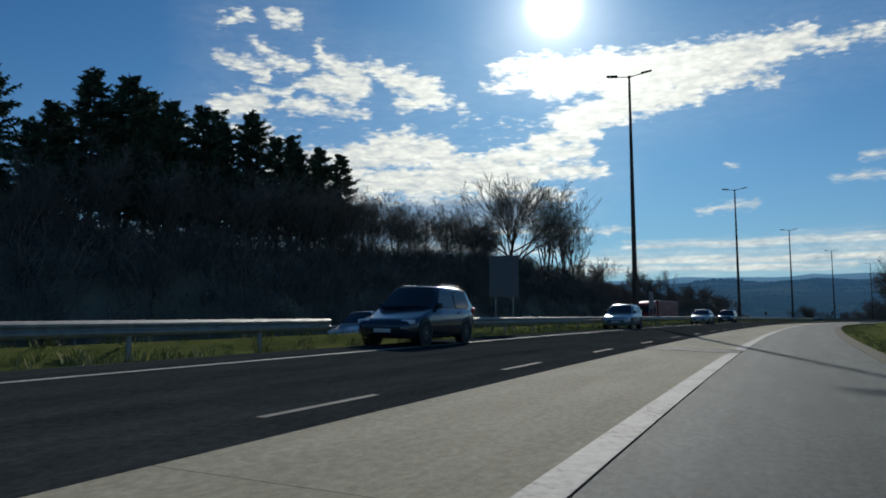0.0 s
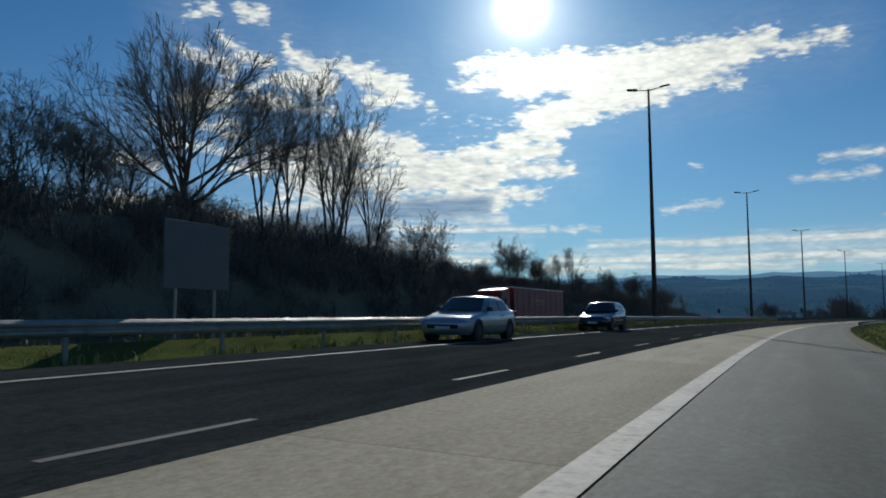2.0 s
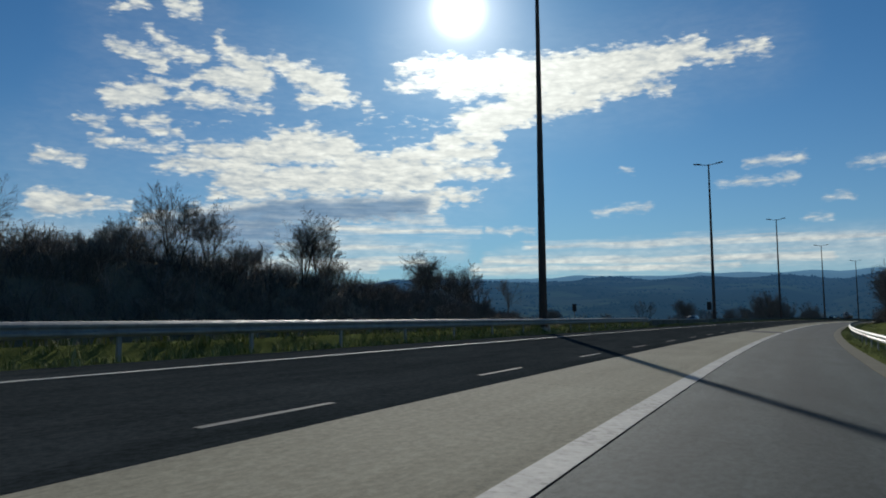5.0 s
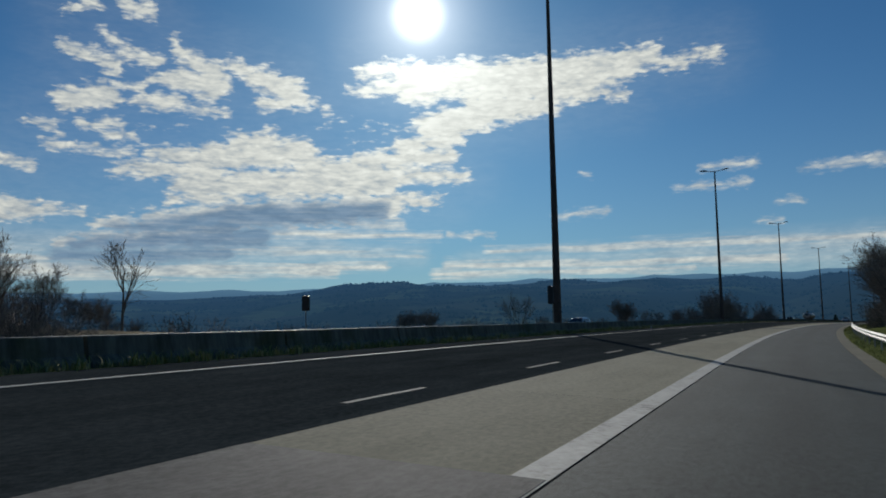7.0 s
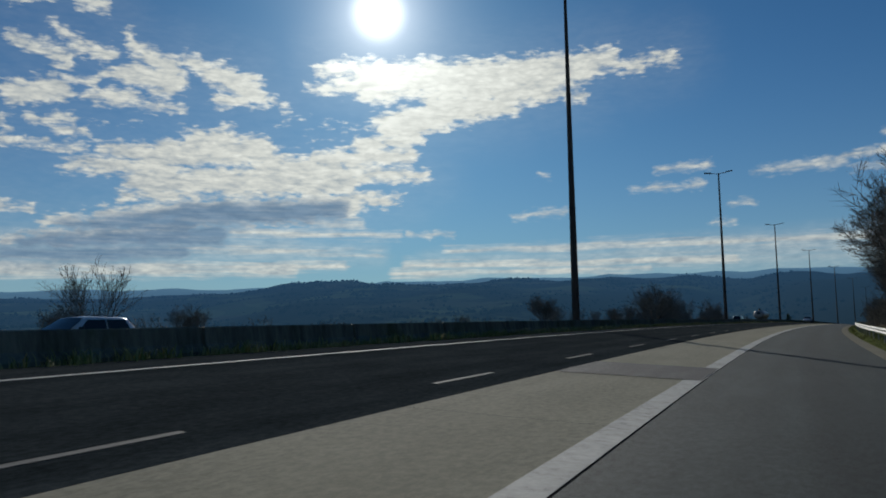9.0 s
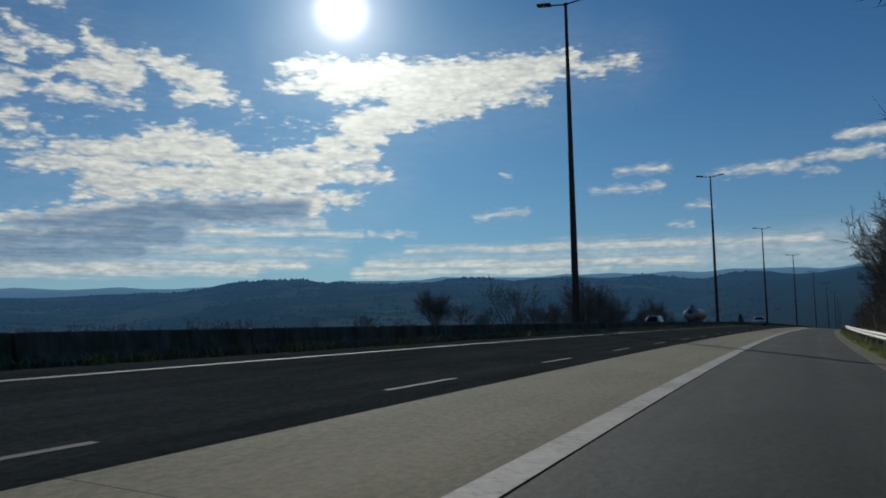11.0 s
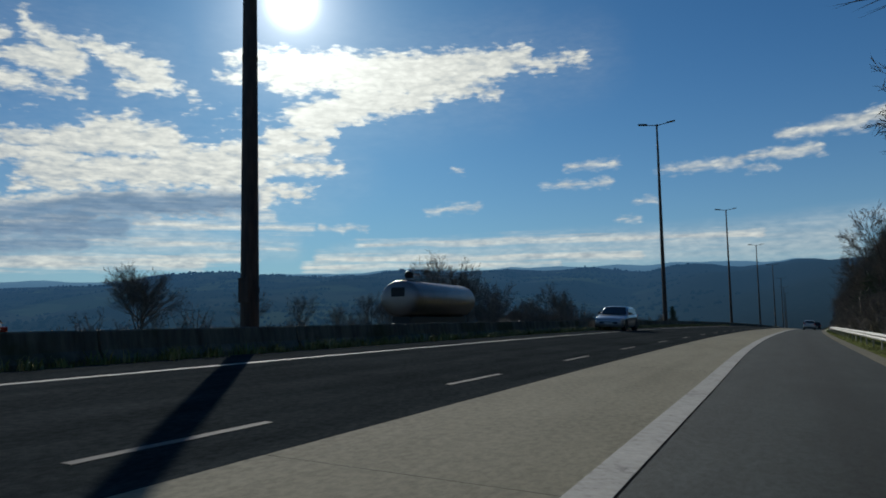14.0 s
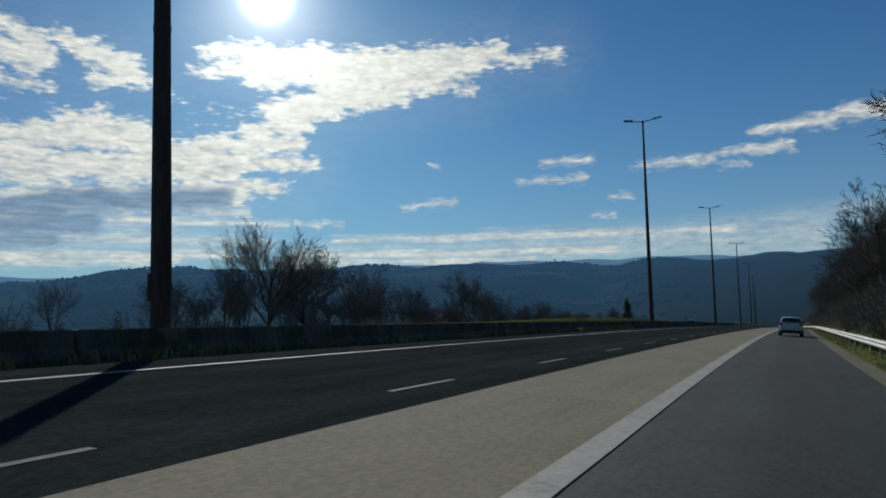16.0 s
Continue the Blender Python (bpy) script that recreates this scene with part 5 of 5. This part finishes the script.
def car(paint, L=4.2, W=1.78, H=1.48, ride=0.30, hood=0.27, back=0.03, belt=0.92, label="", roof_rails=False, lights_on=False):
    """A passenger car, its front towards +y. hood and back: where the windscreen and rear window end, as parts of the length."""
    thing = new("car")
    w, f, r = W / 2, L / 2, -L / 2
    st = []
    for y, ww, lo, hi in ((f, 0.70, 0.36, 0.58), (f - 0.06, 0.84, 0.24, 0.68), (f - 0.30, 0.95, 0.20, 0.76), (f - 0.8, 0.99, 0.19, 0.84), (f - L * hood, 1.0, 0.19, belt + 0.01),
                          (0.2, 1.0, 0.19, belt + 0.02), (r + 1.3, 1.0, 0.19, belt + 0.04), (r + 0.5, 0.985, 0.22, belt + 0.07), (r + 0.12, 0.93, 0.26, belt + 0.08), (r, 0.86, 0.34, belt - 0.06)):
        a = w * ww
        st.append(mirrored([(0, y, lo), (a * 0.82, y, lo), (a * 0.97, y, lo + 0.10), (a, y, lo + (hi - lo) * 0.45), (a * 0.985, y, lo + (hi - lo) * 0.72), (a * 0.95, y, hi - 0.03), (a * 0.86, y, hi), (0, y, hi + 0.02)]))
    V, F = loft(st)
    part("body", mesh_of("car_body", V, F, M[paint], smooth=True), None, thing)
    # cabin
    y0, y1 = f - L * hood, r + L * back
    yr0, yr1 = y0 - 0.78, y1 + (0.42 if back < 0.1 else 0.6)
    t = w * 0.76
    cab = []
    for y, zz in ((y0, belt), (yr0, H - 0.03), (yr0 - 0.45, H), (yr1 + 0.3, H - 0.02), (yr1, H - 0.06), (y1, belt + 0.06)):
        k = (zz - belt) / (H - belt)
        a = w * 0.95 * (1 - k) + t * k
        b0 = w * 0.93
        zb = belt - 0.03
        if zz - belt < 0.08:
            cab.append(mirrored([(0, y, zb), (b0, y, zb), (b0 * 0.99, y, zb + 0.02), (b0 * 0.97, y, zb + 0.03), (b0 * 0.8, y, zz), (0, y, zz + 0.01)]))
        else:
            cab.append(mirrored([(0, y, zb), (b0, y, zb), (b0 * 0.99, y, zb + 0.03), (a, y, zz - 0.07), (a * 0.86, y, zz), (0, y, zz + 0.025)]))
    V, F = loft(cab)
    part("roof", mesh_of("car_roof", V, F, M[paint], smooth=True), None, thing)
    up = 0.02
    V, F = patch((-w * 0.86, y0 - 0.05, belt + 0.03), (w * 0.86, y0 - 0.05, belt + 0.03), (t * 0.86, yr0 - 0.0, H - 0.075), (-t * 0.86, yr0 - 0.0, H - 0.075), 4, 3, 0.04, (0, 0.7, 0.7))
    V = [v + Vector((0, 0.028, 0.028)) for v in V]
    part("windscreen", mesh_of("windscreen", V, F, M["glass"], smooth=True), None, thing)
    V, F = patch((w * 0.82, y1 - 0.0, belt + 0.12), (-w * 0.82, y1 - 0.0, belt + 0.12), (-t * 0.84, yr1 - 0.02, H - 0.12), (t * 0.84, yr1 - 0.02, H - 0.12), 4, 3, 0.03, (0, -0.9, 0.4))
    V = [v + Vector((0, -0.035, 0.02)) for v in V]
    part("rear_window", mesh_of("rear_window", V, F, M["glass"], smooth=True), None, thing)
    mid = (y0 + y1) / 2 - 0.1
    for sd in (-1, 1):
        for a0, a1, b0, b1 in ((y0 - 0.42, mid + 0.04, yr0 - 0.06, mid + 0.04), (mid - 0.04, y1 + 0.42, mid - 0.04, yr1 + 0.14)):
            V, F = patch((sd * w * 0.925, a0, belt + 0.04), (sd * w * 0.925, a1, belt + 0.05), (sd * (t + 0.015), b1, H - 0.13), (sd * (t + 0.015), b0, H - 0.13), 3, 2, 0.0, (sd, 0, 0))
            V = [v + Vector((sd * 0.022, 0, 0.01)) for v in V]
            part("side_window", mesh_of("side_window", V, F, M["glass"]), None, thing)
        bm = bm_new()
        box(bm, sd * (w + 0.01) - 0.09, sd * (w + 0.01) + 0.09, y0 - 0.52, y0 - 0.38, belt + 0.03, belt + 0.18, 0.035)
        part("mirror", bm, M["black"], thing)
        bm = bm_new()
        box(bm, sd * w * 0.74 - 0.17, sd * w * 0.74 + 0.17, f - 0.34, f - 0.10, 0.60, 0.73, 0.04)
        part("headlight", bm, M["headlight"], thing)
        bm = bm_new()
        box(bm, sd * w * 0.80 - 0.12, sd * w * 0.80 + 0.13, r - 0.012, r + 0.22, belt - 0.16, belt + 0.06, 0.03)
        part("tail_light", bm, M["taillight"], thing)
        bm = bm_new()
        box(bm, sd * (w - 0.01) - 0.012, sd * (w - 0.01) + 0.012, mid - 0.30, mid - 0.12, belt - 0.12, belt - 0.09, 0.006)
        part("door_handle", bm, M["black"], thing)
        if roof_rails:
            bm = bm_new()
            rod(bm, (sd * t * 0.86, yr0 - 0.35, H + 0.05), (sd * t * 0.86, yr1 + 0.25, H + 0.04), 0.02, 0.02, 8)
            part("roof_rail", bm, M["steel"], thing)
        for y in (f - L * 0.19, r + L * 0.185):
            add_wheel(thing, sd * (w - 0.10), y, ride + 0.02)
            bm = bm_new()
            rod(bm, (sd * (w - 0.26), y, ride + 0.03), (sd * (w - 0.004), y, ride + 0.03), ride + 0.075, ride + 0.075, 24)
            part("wheel_arch", bm, M["black"], thing)
    bm = bm_new()
    box(bm, -w * 0.6, w * 0.6, f - 0.09, f + 0.012, 0.40, 0.54, 0.03)
    part("grille", bm, M["black"], thing)
    bm = bm_new()
    box(bm, -w * 0.82, w * 0.82, r - 0.02, r + 0.2, 0.28, 0.46, 0.04)
    part("bumper", bm, M["black"], thing, "black lower bumper")
    bm = bm_new()
    box(bm, -0.26, 0.26, r - 0.016, r + 0.02, 0.56, 0.67, 0.005)
    part("number_plate", bm, M["plate"], thing)
    bm = bm_new()
    box(bm, -0.26, 0.26, f - 0.02, f + 0.022, 0.38, 0.48, 0.005)
    part("number_plate", bm, M["plate"], thing)
    tagged(thing, label, "car")
    return thing


def lorry(label):
    """A red articulated lorry, front towards +y, origin under its middle."""
    t = new("lorry")
    bm = bm_new()
    box(bm, -1.26, 1.26, -8.2, 5.3, 1.15, 3.95, 0.05)
    tr = part("trailer", bm, M["red_paint"], t)
    bm = bm_new()
    box(bm, -1.27, 1.27, -8.22, 5.32, 3.95, 4.02, 0.02)
    part("roof_edge", bm, M["plate"], t, "pale roof edge")
    for k in range(9):
        bm = bm_new()
        y = -7.4 + k * 1.5
        box(bm, -1.285, 1.285, y - 0.03, y + 0.03, 1.2, 3.9, 0.01)
        part("curtain_strap", bm, M["red_paint"], t)
    for sd in (-1, 1):
        V, F = [], []
        for k in range(40):
            a = 2 * math.pi * k / 40
            for q in (1.0, 0.9):
                V.append((sd * 1.292, -1.0 + 2.0 * q * math.cos(a), 2.9 + 0.42 * q * math.sin(a)))
        F = [(2 * k, 2 * k + 1, 2 * ((k + 1) % 40) + 1, 2 * ((k + 1) % 40)) for k in range(40)]
        part("emblem", mesh_of("emblem", V, F, M["emblem"]), None, t, "faint oval outline emblem")
        bm = bm_new()
        for k in range(3):
            box(bm, sd * 1.288 - 0.004, sd * 1.288 + 0.004, -2.1 + k * 0.8, -1.55 + k * 0.8, 2.76, 3.04, 0.0)
        part("emblem_bar", bm, M["emblem"], t)
        bm = bm_new()
        box(bm, sd * 1.2 - 0.02, sd * 1.2 + 0.02, -4.4, 3.2, 0.55, 1.1, 0.01)
        part("side_guard", bm, M["black"], t)
        for y in (-6.6, -5.3, -4.0, 4.0, 7.3):
            add_wheel(t, sd * 1.08, y, 0.5, 0.34)
    st = []
    for y, top, lo in ((8.4, 2.2, 0.5), (8.35, 2.5, 0.45), (8.15, 3.3, 0.42), (7.9, 3.65, 0.42), (6.4, 3.85, 0.5), (6.2, 3.8, 0.6)):
        st.append(mirrored([(0, y, lo), (1.15, y, lo), (1.24, y, lo + 0.15), (1.24, y, top - 0.3), (1.1, y, top), (0, y, top + 0.03)]))
    V, F = loft(st)
    part("cab", mesh_of("cab", V, F, M["red_paint"]), None, t)
    V, F = patch((-1.1, 8.4, 2.0), (1.1, 8.4, 2.0), (1.08, 8.16, 3.1), (-1.08, 8.16, 3.1), 3, 2, 0.05, (0, 1, 0))
    V = [v + Vector((0, 0.04, 0)) for v in V]
    part("windscreen", mesh_of("lorry_screen", V, F, M["glass"]), None, t)
    for sd in (-1, 1):
        V, F = patch((sd * 1.25, 8.0, 1.95), (sd * 1.25, 7.0, 1.95), (sd * 1.25, 7.0, 2.9), (sd * 1.25, 7.85, 2.9), 1, 1, 0, (sd, 0, 0))
        part("side_window", mesh_of("lorry_window", V, F, M["glass"]), None, t)
        bm = bm_new()
        box(bm, sd * 0.9 - 0.2, sd * 0.9 + 0.2, 8.36, 8.46, 0.8, 1.05, 0.03)
        part("headlight", bm, M["headlight"], t)
        bm = bm_new()
        box(bm, sd * 1.42 - 0.1, sd * 1.42 + 0.1, 8.1, 8.25, 2.2, 2.9, 0.03)
        part("mirror", bm, M["black"], t)
    bm = bm_new()
    box(bm, -1.2, 1.2, -7.8, 7.9, 0.75, 1.12, 0.02)
    part("chassis", bm, M["black"], t)
    tagged(t, label, "lorry")
    return t


def tanker(label):
    """A steel tank trailer along y, with a walkway rail and a hatch on top."""
    t = new("tank_trailer")
    rings = []
    n = 28
    for y, k in ((4.25, 0.05), (4.22, 0.5), (4.14, 0.82), (4.02, 0.95), (3.85, 1.0), (-3.85, 0.97), (-4.02, 0.92), (-4.14, 0.78), (-4.22, 0.45), (-4.25, 0.05)):
        rings.append([(1.24 * k * math.cos(2 * math.pi * i / n), y, 2.35 + 1.02 * k * math.sin(2 * math.pi * i / n)) for i in range(n)])
    V, F = loft(rings)
    part("tank", mesh_of("tank", V, F, M["tank"], smooth=True), None, t)
    for y in (-3.3, -1.5, 0.3, 2.0, 3.5):
        V, F = loft([[(1.262 * math.cos(2 * math.pi * i / n), yy, 2.35 + 1.042 * math.sin(2 * math.pi * i / n)) for i in range(n)] for yy in (y - 0.04, y + 0.04)], close=False)
        part("band", mesh_of("band", V, F, M["tank"], smooth=True), None, t)
    bm = bm_new()
    for y in (-3.8, -2.4, -0.9, 0.6, 1.9):
        rod(bm, (0.35, y, 3.3), (0.35, y, 3.80), 0.02, 0.02, 6)
    rod(bm, (0.35, -3.8, 3.80), (0.35, 1.9, 3.80), 0.022, 0.022, 6)
    rod(bm, (0.35, -3.8, 3.80), (0.35, -4.0, 3.35), 0.022, 0.022, 6)
    part("walkway_rail", bm, M["black"], t)
    bm = bm_new()
    box(bm, -0.4, 0.4, 2.1, 3.7, 3.34, 3.40, 0.01)
    part("walkway", bm, M["steel"], t)
    bm = bm_new()
    rod(bm, (0, 3.1, 3.36), (0, 3.1, 3.50), 0.27, 0.25, 20)
    part("hatch", bm, M["steel"], t)
    bm = bm_new()
    rod(bm, (-0.05, 3.0, 3.66), (0.05, 2.86, 3.70), 0.25, 0.22, 20)
    part("hatch_lid", bm, M["black"], t, "open dark hatch lid")
    bm = bm_new()
    box(bm, -0.55, 0.55, -3.9, 3.9, 1.0, 1.36, 0.03)
    part("chassis", bm, M["black"], t)
    bm = bm_new()
    box(bm, -0.4, 0.4, 4.2, 4.28, 2.45, 2.95, 0.02)
    part("end_panel", bm, M["black"], t)
    for sd in (-1, 1):
        for y in (-3.3, -2.1, 2.9):
            add_wheel(t, sd * 1.0, y, 0.5, 0.34)
    tagged(t, label, "tank trailer")
    return t


def on_road(ob, s, l, turn):
    q0, q1 = road_xyz(s - 1.3, l), road_xyz(s + 1.3, l)
    tilt = math.degrees(math.atan2(q1[2] - q0[2], 2.6)) * (1 if abs(turn) < 90 else -1)
    r0, r1 = road_xyz(s, l - 0.8), road_xyz(s, l + 0.8)
    roll = math.degrees(math.atan2(r1[2] - r0[2], 1.6)) * (1 if abs(turn) < 90 else -1)
    ob.matrix_basis = place(s, l, 0.008, turn) @ pose(0, 0, 0, tilt, roll, 0)


def build_vehicles():
    on_road(car("white_car", 4.1, 1.75, 1.47, 0.30, 0.25, 0.02, 0.95, "white hatchback driving ahead on the asphalt lane"), 565.0, -0.3, 0)
    on_road(car("dark_car", 4.6, 1.86, 1.70, 0.34, 0.27, 0.02, 1.02, "dark blue estate car with roof rails beside the median", roof_rails=True), 22.5, 10.2, 180)
    on_road(car("silver_car", 4.2, 1.78, 1.52, 0.31, 0.25, 0.02, 0.95, "silver hatchback with blue-tinted windows beside the median"), 50.7, 10.2, 180)
    on_road(car("silver_car", 4.5, 1.82, 1.46, 0.31, 0.28, 0.10, 0.93, "silver saloon catching the sun beside the median"), 84.4, 10.2, 180)
    on_road(car("dark_car", 4.3, 1.82, 1.55, 0.32, 0.26, 0.02, 0.97, "dark compact car with a sunlit roof beside the median"), 102.5, 10.2, 180)
    on_road(car("silver_car", 4.8, 1.84, 1.47, 0.32, 0.28, 0.03, 0.94, "pale estate car with a gleaming bonnet beside the median"), 480.8, 10.2, 180)
    on_road(car("white_car", 4.5, 1.85, 1.65, 0.33, 0.27, 0.02, 1.0, "white family car on the opposite carriageway"), 35.5, 20.0, 180)
    on_road(car("white_car", 4.3, 1.8, 1.48, 0.31, 0.26, 0.02, 0.94, "white car with a gleaming bonnet on the opposite carriageway"), 294.0, 24.0, 180)
    on_road(car("white_car", 4.3, 1.8, 1.5, 0.31, 0.26, 0.02, 0.95, "white hatchback far ahead on the opposite carriageway"), 640.0, 16.5, 180)
    on_road(car("white_car", 4.9, 1.9, 1.9, 0.33, 0.20, 0.02, 1.05, "white van with a gleaming windscreen on the opposite carriageway"), 444.3, 20.0, 180)
    on_road(car("dark_car", 4.9, 1.9, 2.0, 0.33, 0.18, 0.02, 1.08, "dark van far ahead on the asphalt lane"), 655.0, -0.2, 0)
    on_road(lorry("red articulated lorry with a pale oval emblem"), 128.5, 25.0, 180)
    on_road(tanker("stainless steel tank trailer behind the median barrier"), 473.7, 19.6, 180)


# ---------------------------------------------------------------- signs, posts, houses
def sign_panel(label, wide, high, middle):
    t = new("road_sign")
    bm = bm_new()
    box(bm, -wide / 2, wide / 2, -0.02, 0.02, middle - high / 2, middle + high / 2, 0.01)
    part("panel", bm, M["sign"], t)
    for x in (-wide * 0.3, wide * 0.3):
        bm = bm_new()
        rod(bm, (x, 0.05, -0.4), (x, 0.05, middle + high * 0.45), 0.038, 0.038, 10)
        part("post", bm, M["steel"], t)
    for z in (-0.3, 0.3):
        bm = bm_new()
        box(bm, -wide * 0.45, wide * 0.45, 0.02, 0.05, middle + z * high - 0.03, middle + z * high + 0.03, 0.005)
        part("rail", bm, M["steel"], t)
    tagged(t, label, "road sign")
    return t


def box_sign(label, wide, high, middle):
    t = new("signal_box")
    bm = bm_new()
    box(bm, -wide / 2, wide / 2, -0.12, 0.12, middle - high / 2, middle + high / 2, 0.05)
    part("housing", bm, M["black"], t)
    for x in (-wide * 0.28, wide * 0.22):
        bm = bm_new()
        rod(bm, (x, -0.09, middle + high / 2 - 0.01), (x, 0.09, middle + high / 2 - 0.01), 0.085, 0.085, 14)
        part("top_cap", bm, M["black"], t)
    bm = bm_new()
    rod(bm, (0, 0, -0.6), (0, 0, middle - high / 2 + 0.02), 0.045, 0.045, 10)
    part("post", bm, M["steel"], t)
    tagged(t, label, "signal box")
    return t


def marker_post():
    t = new("marker_post")
    bm = bm_new()
    box(bm, -0.05, 0.05, -0.03, 0.03, -0.1, 0.85, 0.015)
    part("shaft", bm, M["plate"], t)
    bm = bm_new()
    box(bm, -0.054, 0.054, -0.034, 0.034, 0.62, 0.76, 0.006)
    part("reflector_band", bm, M["black"], t)
    tagged(t, "white plastic marker post at the road's edge", "marker post", "marker posts")
    return t


def house(label, wide, deep, high, roof):
    """A plain two-storey house with a ridge roof."""
    t = new("house")
    bm = bm_new()
    box(bm, -wide / 2, wide / 2, -deep / 2, deep / 2, -3.0, high)
    part("wall", bm, M["plaster"], t)
    y0 = deep / 2 + 0.4
    V = [(-wide / 2 - 0.4, -y0, high - 0.1), (wide / 2 + 0.4, -y0, high - 0.1), (wide / 2 + 0.4, y0, high - 0.1), (-wide / 2 - 0.4, y0, high - 0.1), (-wide / 2 - 0.4, 0, high + roof), (wide / 2 + 0.4, 0, high + roof)]
    rf = part("roof", mesh_of("roof", V, [(0, 1, 5, 4), (2, 3, 4, 5), (0, 4, 3), (1, 2, 5), (3, 2, 1, 0)], M["roof_tile"]), None, t)
    bm = bm_new()
    box(bm, wide * 0.25, wide * 0.25 + 0.7, -0.35, 0.35, high + roof * 0.5, high + roof + 0.8)
    part("chimney", bm, M["roof_tile"], rf)
    for k in range(max(2, int(wide / 3))):
        x = -wide / 2 + (k + 0.5) * wide / max(2, int(wide / 3))
        for z in ((1.0, 3.6) if high > 4 else (1.0,)):
            bm = bm_new()
            box(bm, x - 0.5, x + 0.5, -deep / 2 - 0.03, -deep / 2 + 0.05, z, z + 1.3)
            part("window", bm, M["glass"], t)
    tagged(t, label, "house", "houses in the valley")
    return t


def build_details():
    a = sign_panel("grey back of a tall road sign panel on two posts", 1.4, 1.95, 2.45)
    a.matrix_basis = place(35.6, 12.4, -0.05, 12)
    a = sign_panel("grey back of a wide road sign panel on two posts", 2.3, 1.62, 2.45)
    a.matrix_basis = place(74.8, 13.3, -0.05, 92)
    b = sign_panel("small grey road sign on posts beside the wood", 1.3, 1.0, 3.2)
    b.matrix_basis = place(640.0, -4.6, 0.2, 0)
    c = box_sign("dark signal box on a thin post", 0.58, 1.05, 2.6)
    c.matrix_basis = place(255.8, 32.2, 0.2, 8)
    copy_thing(c, place(254.8, 13.2, -0.42, 0))
    m = marker_post()
    m.matrix_basis = place(266.5, 9.8) @ Matrix.Scale(0.4, 4)
    copy_thing(m, place(239.0, 10.4) @ Matrix.Scale(0.4, 4))
    rng = random.Random(7)
    h = house("pale rendered house with a brown roof among valley trees", 13, 8, 4.5, 2.6)
    stand(h, 782, 132, 1.15, 110, 0.0)
    for s, l, k in ((889, 219, 1.2), (905, 236, 1.0)):
        stand_copy(h, s, l, k, rng.uniform(0, 90), 0.0)


def build_far_woods():
    """Copses and tree lines on the hills, one joined mesh, haze painted into their material."""
    rng = np.random.default_rng(17)
    base = []
    for k in range(4):
        bm = bmesh.new()
        bmesh.ops.create_icosphere(bm, subdivisions=1, radius=1.0)
        v = np.array([x.co[:] for x in bm.verts])
        f = np.array([[q.index for q in p.verts] for p in bm.faces])
        bm.free()
        v = v * (1 + rng.normal(0, 0.17, (len(v), 1)))
        v[:, 2] = v[:, 2] * 0.9 + 0.55
        base.append((v, f))
    put = []

    def tree(x, y, h, k):
        z = float(hill_height(np.array(x), np.array(y))) + 0.8
        put.append((base[k % 4], Matrix.Translation((x, y, z)) @ Matrix.Rotation(rng.uniform(0, 6.28), 4, "Z") @ Matrix.Diagonal((h * rng.uniform(0.45, 0.7), h * rng.uniform(0.45, 0.7), h * rng.uniform(0.5, 0.8), 1))))

    # along the crest of the nearer ridge
    for az in np.arange(-50, 34, 0.055):
        if az < -35 or math.sin(az * 1.7) + math.sin(az * 0.63 + 1) + rng.normal(0, 0.5) < 0.75:
            continue
        r = float(ridge_way(az)) - rng.uniform(0, 160)
        a = radians(az + rng.uniform(-0.05, 0.05))
        tree(120 - math.sin(a) * r, 230 + math.cos(a) * r, rng.uniform(2.5, 6), rng.integers(0, 4))
    # hedges and copses over the slope
    for c in range(460):
        az, r = rng.uniform(-34, 34), rng.uniform(760, 2500)
        a = radians(az)
        cx, cy = 120 - math.sin(a) * r, 230 + math.cos(a) * r
        d = a + rng.normal(0, 0.35)
        line_like = rng.random() < 0.75
        for i in range(rng.integers(8, 22)):
            u = rng.uniform(-1, 1) * (70 if line_like else 30)
            v = rng.normal(0, 3 if line_like else 22)
            tree(cx + math.cos(d) * u - math.sin(d) * v, cy + math.sin(d) * u + math.cos(d) * v, rng.uniform(3, 7), i)
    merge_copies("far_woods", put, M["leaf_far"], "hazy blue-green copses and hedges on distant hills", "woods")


build_ground()
build_road()
build_poles()
build_barrier()
build_rails()
build_trees()
build_undergrowth()
build_vehicles()
build_details()
build_far_woods()
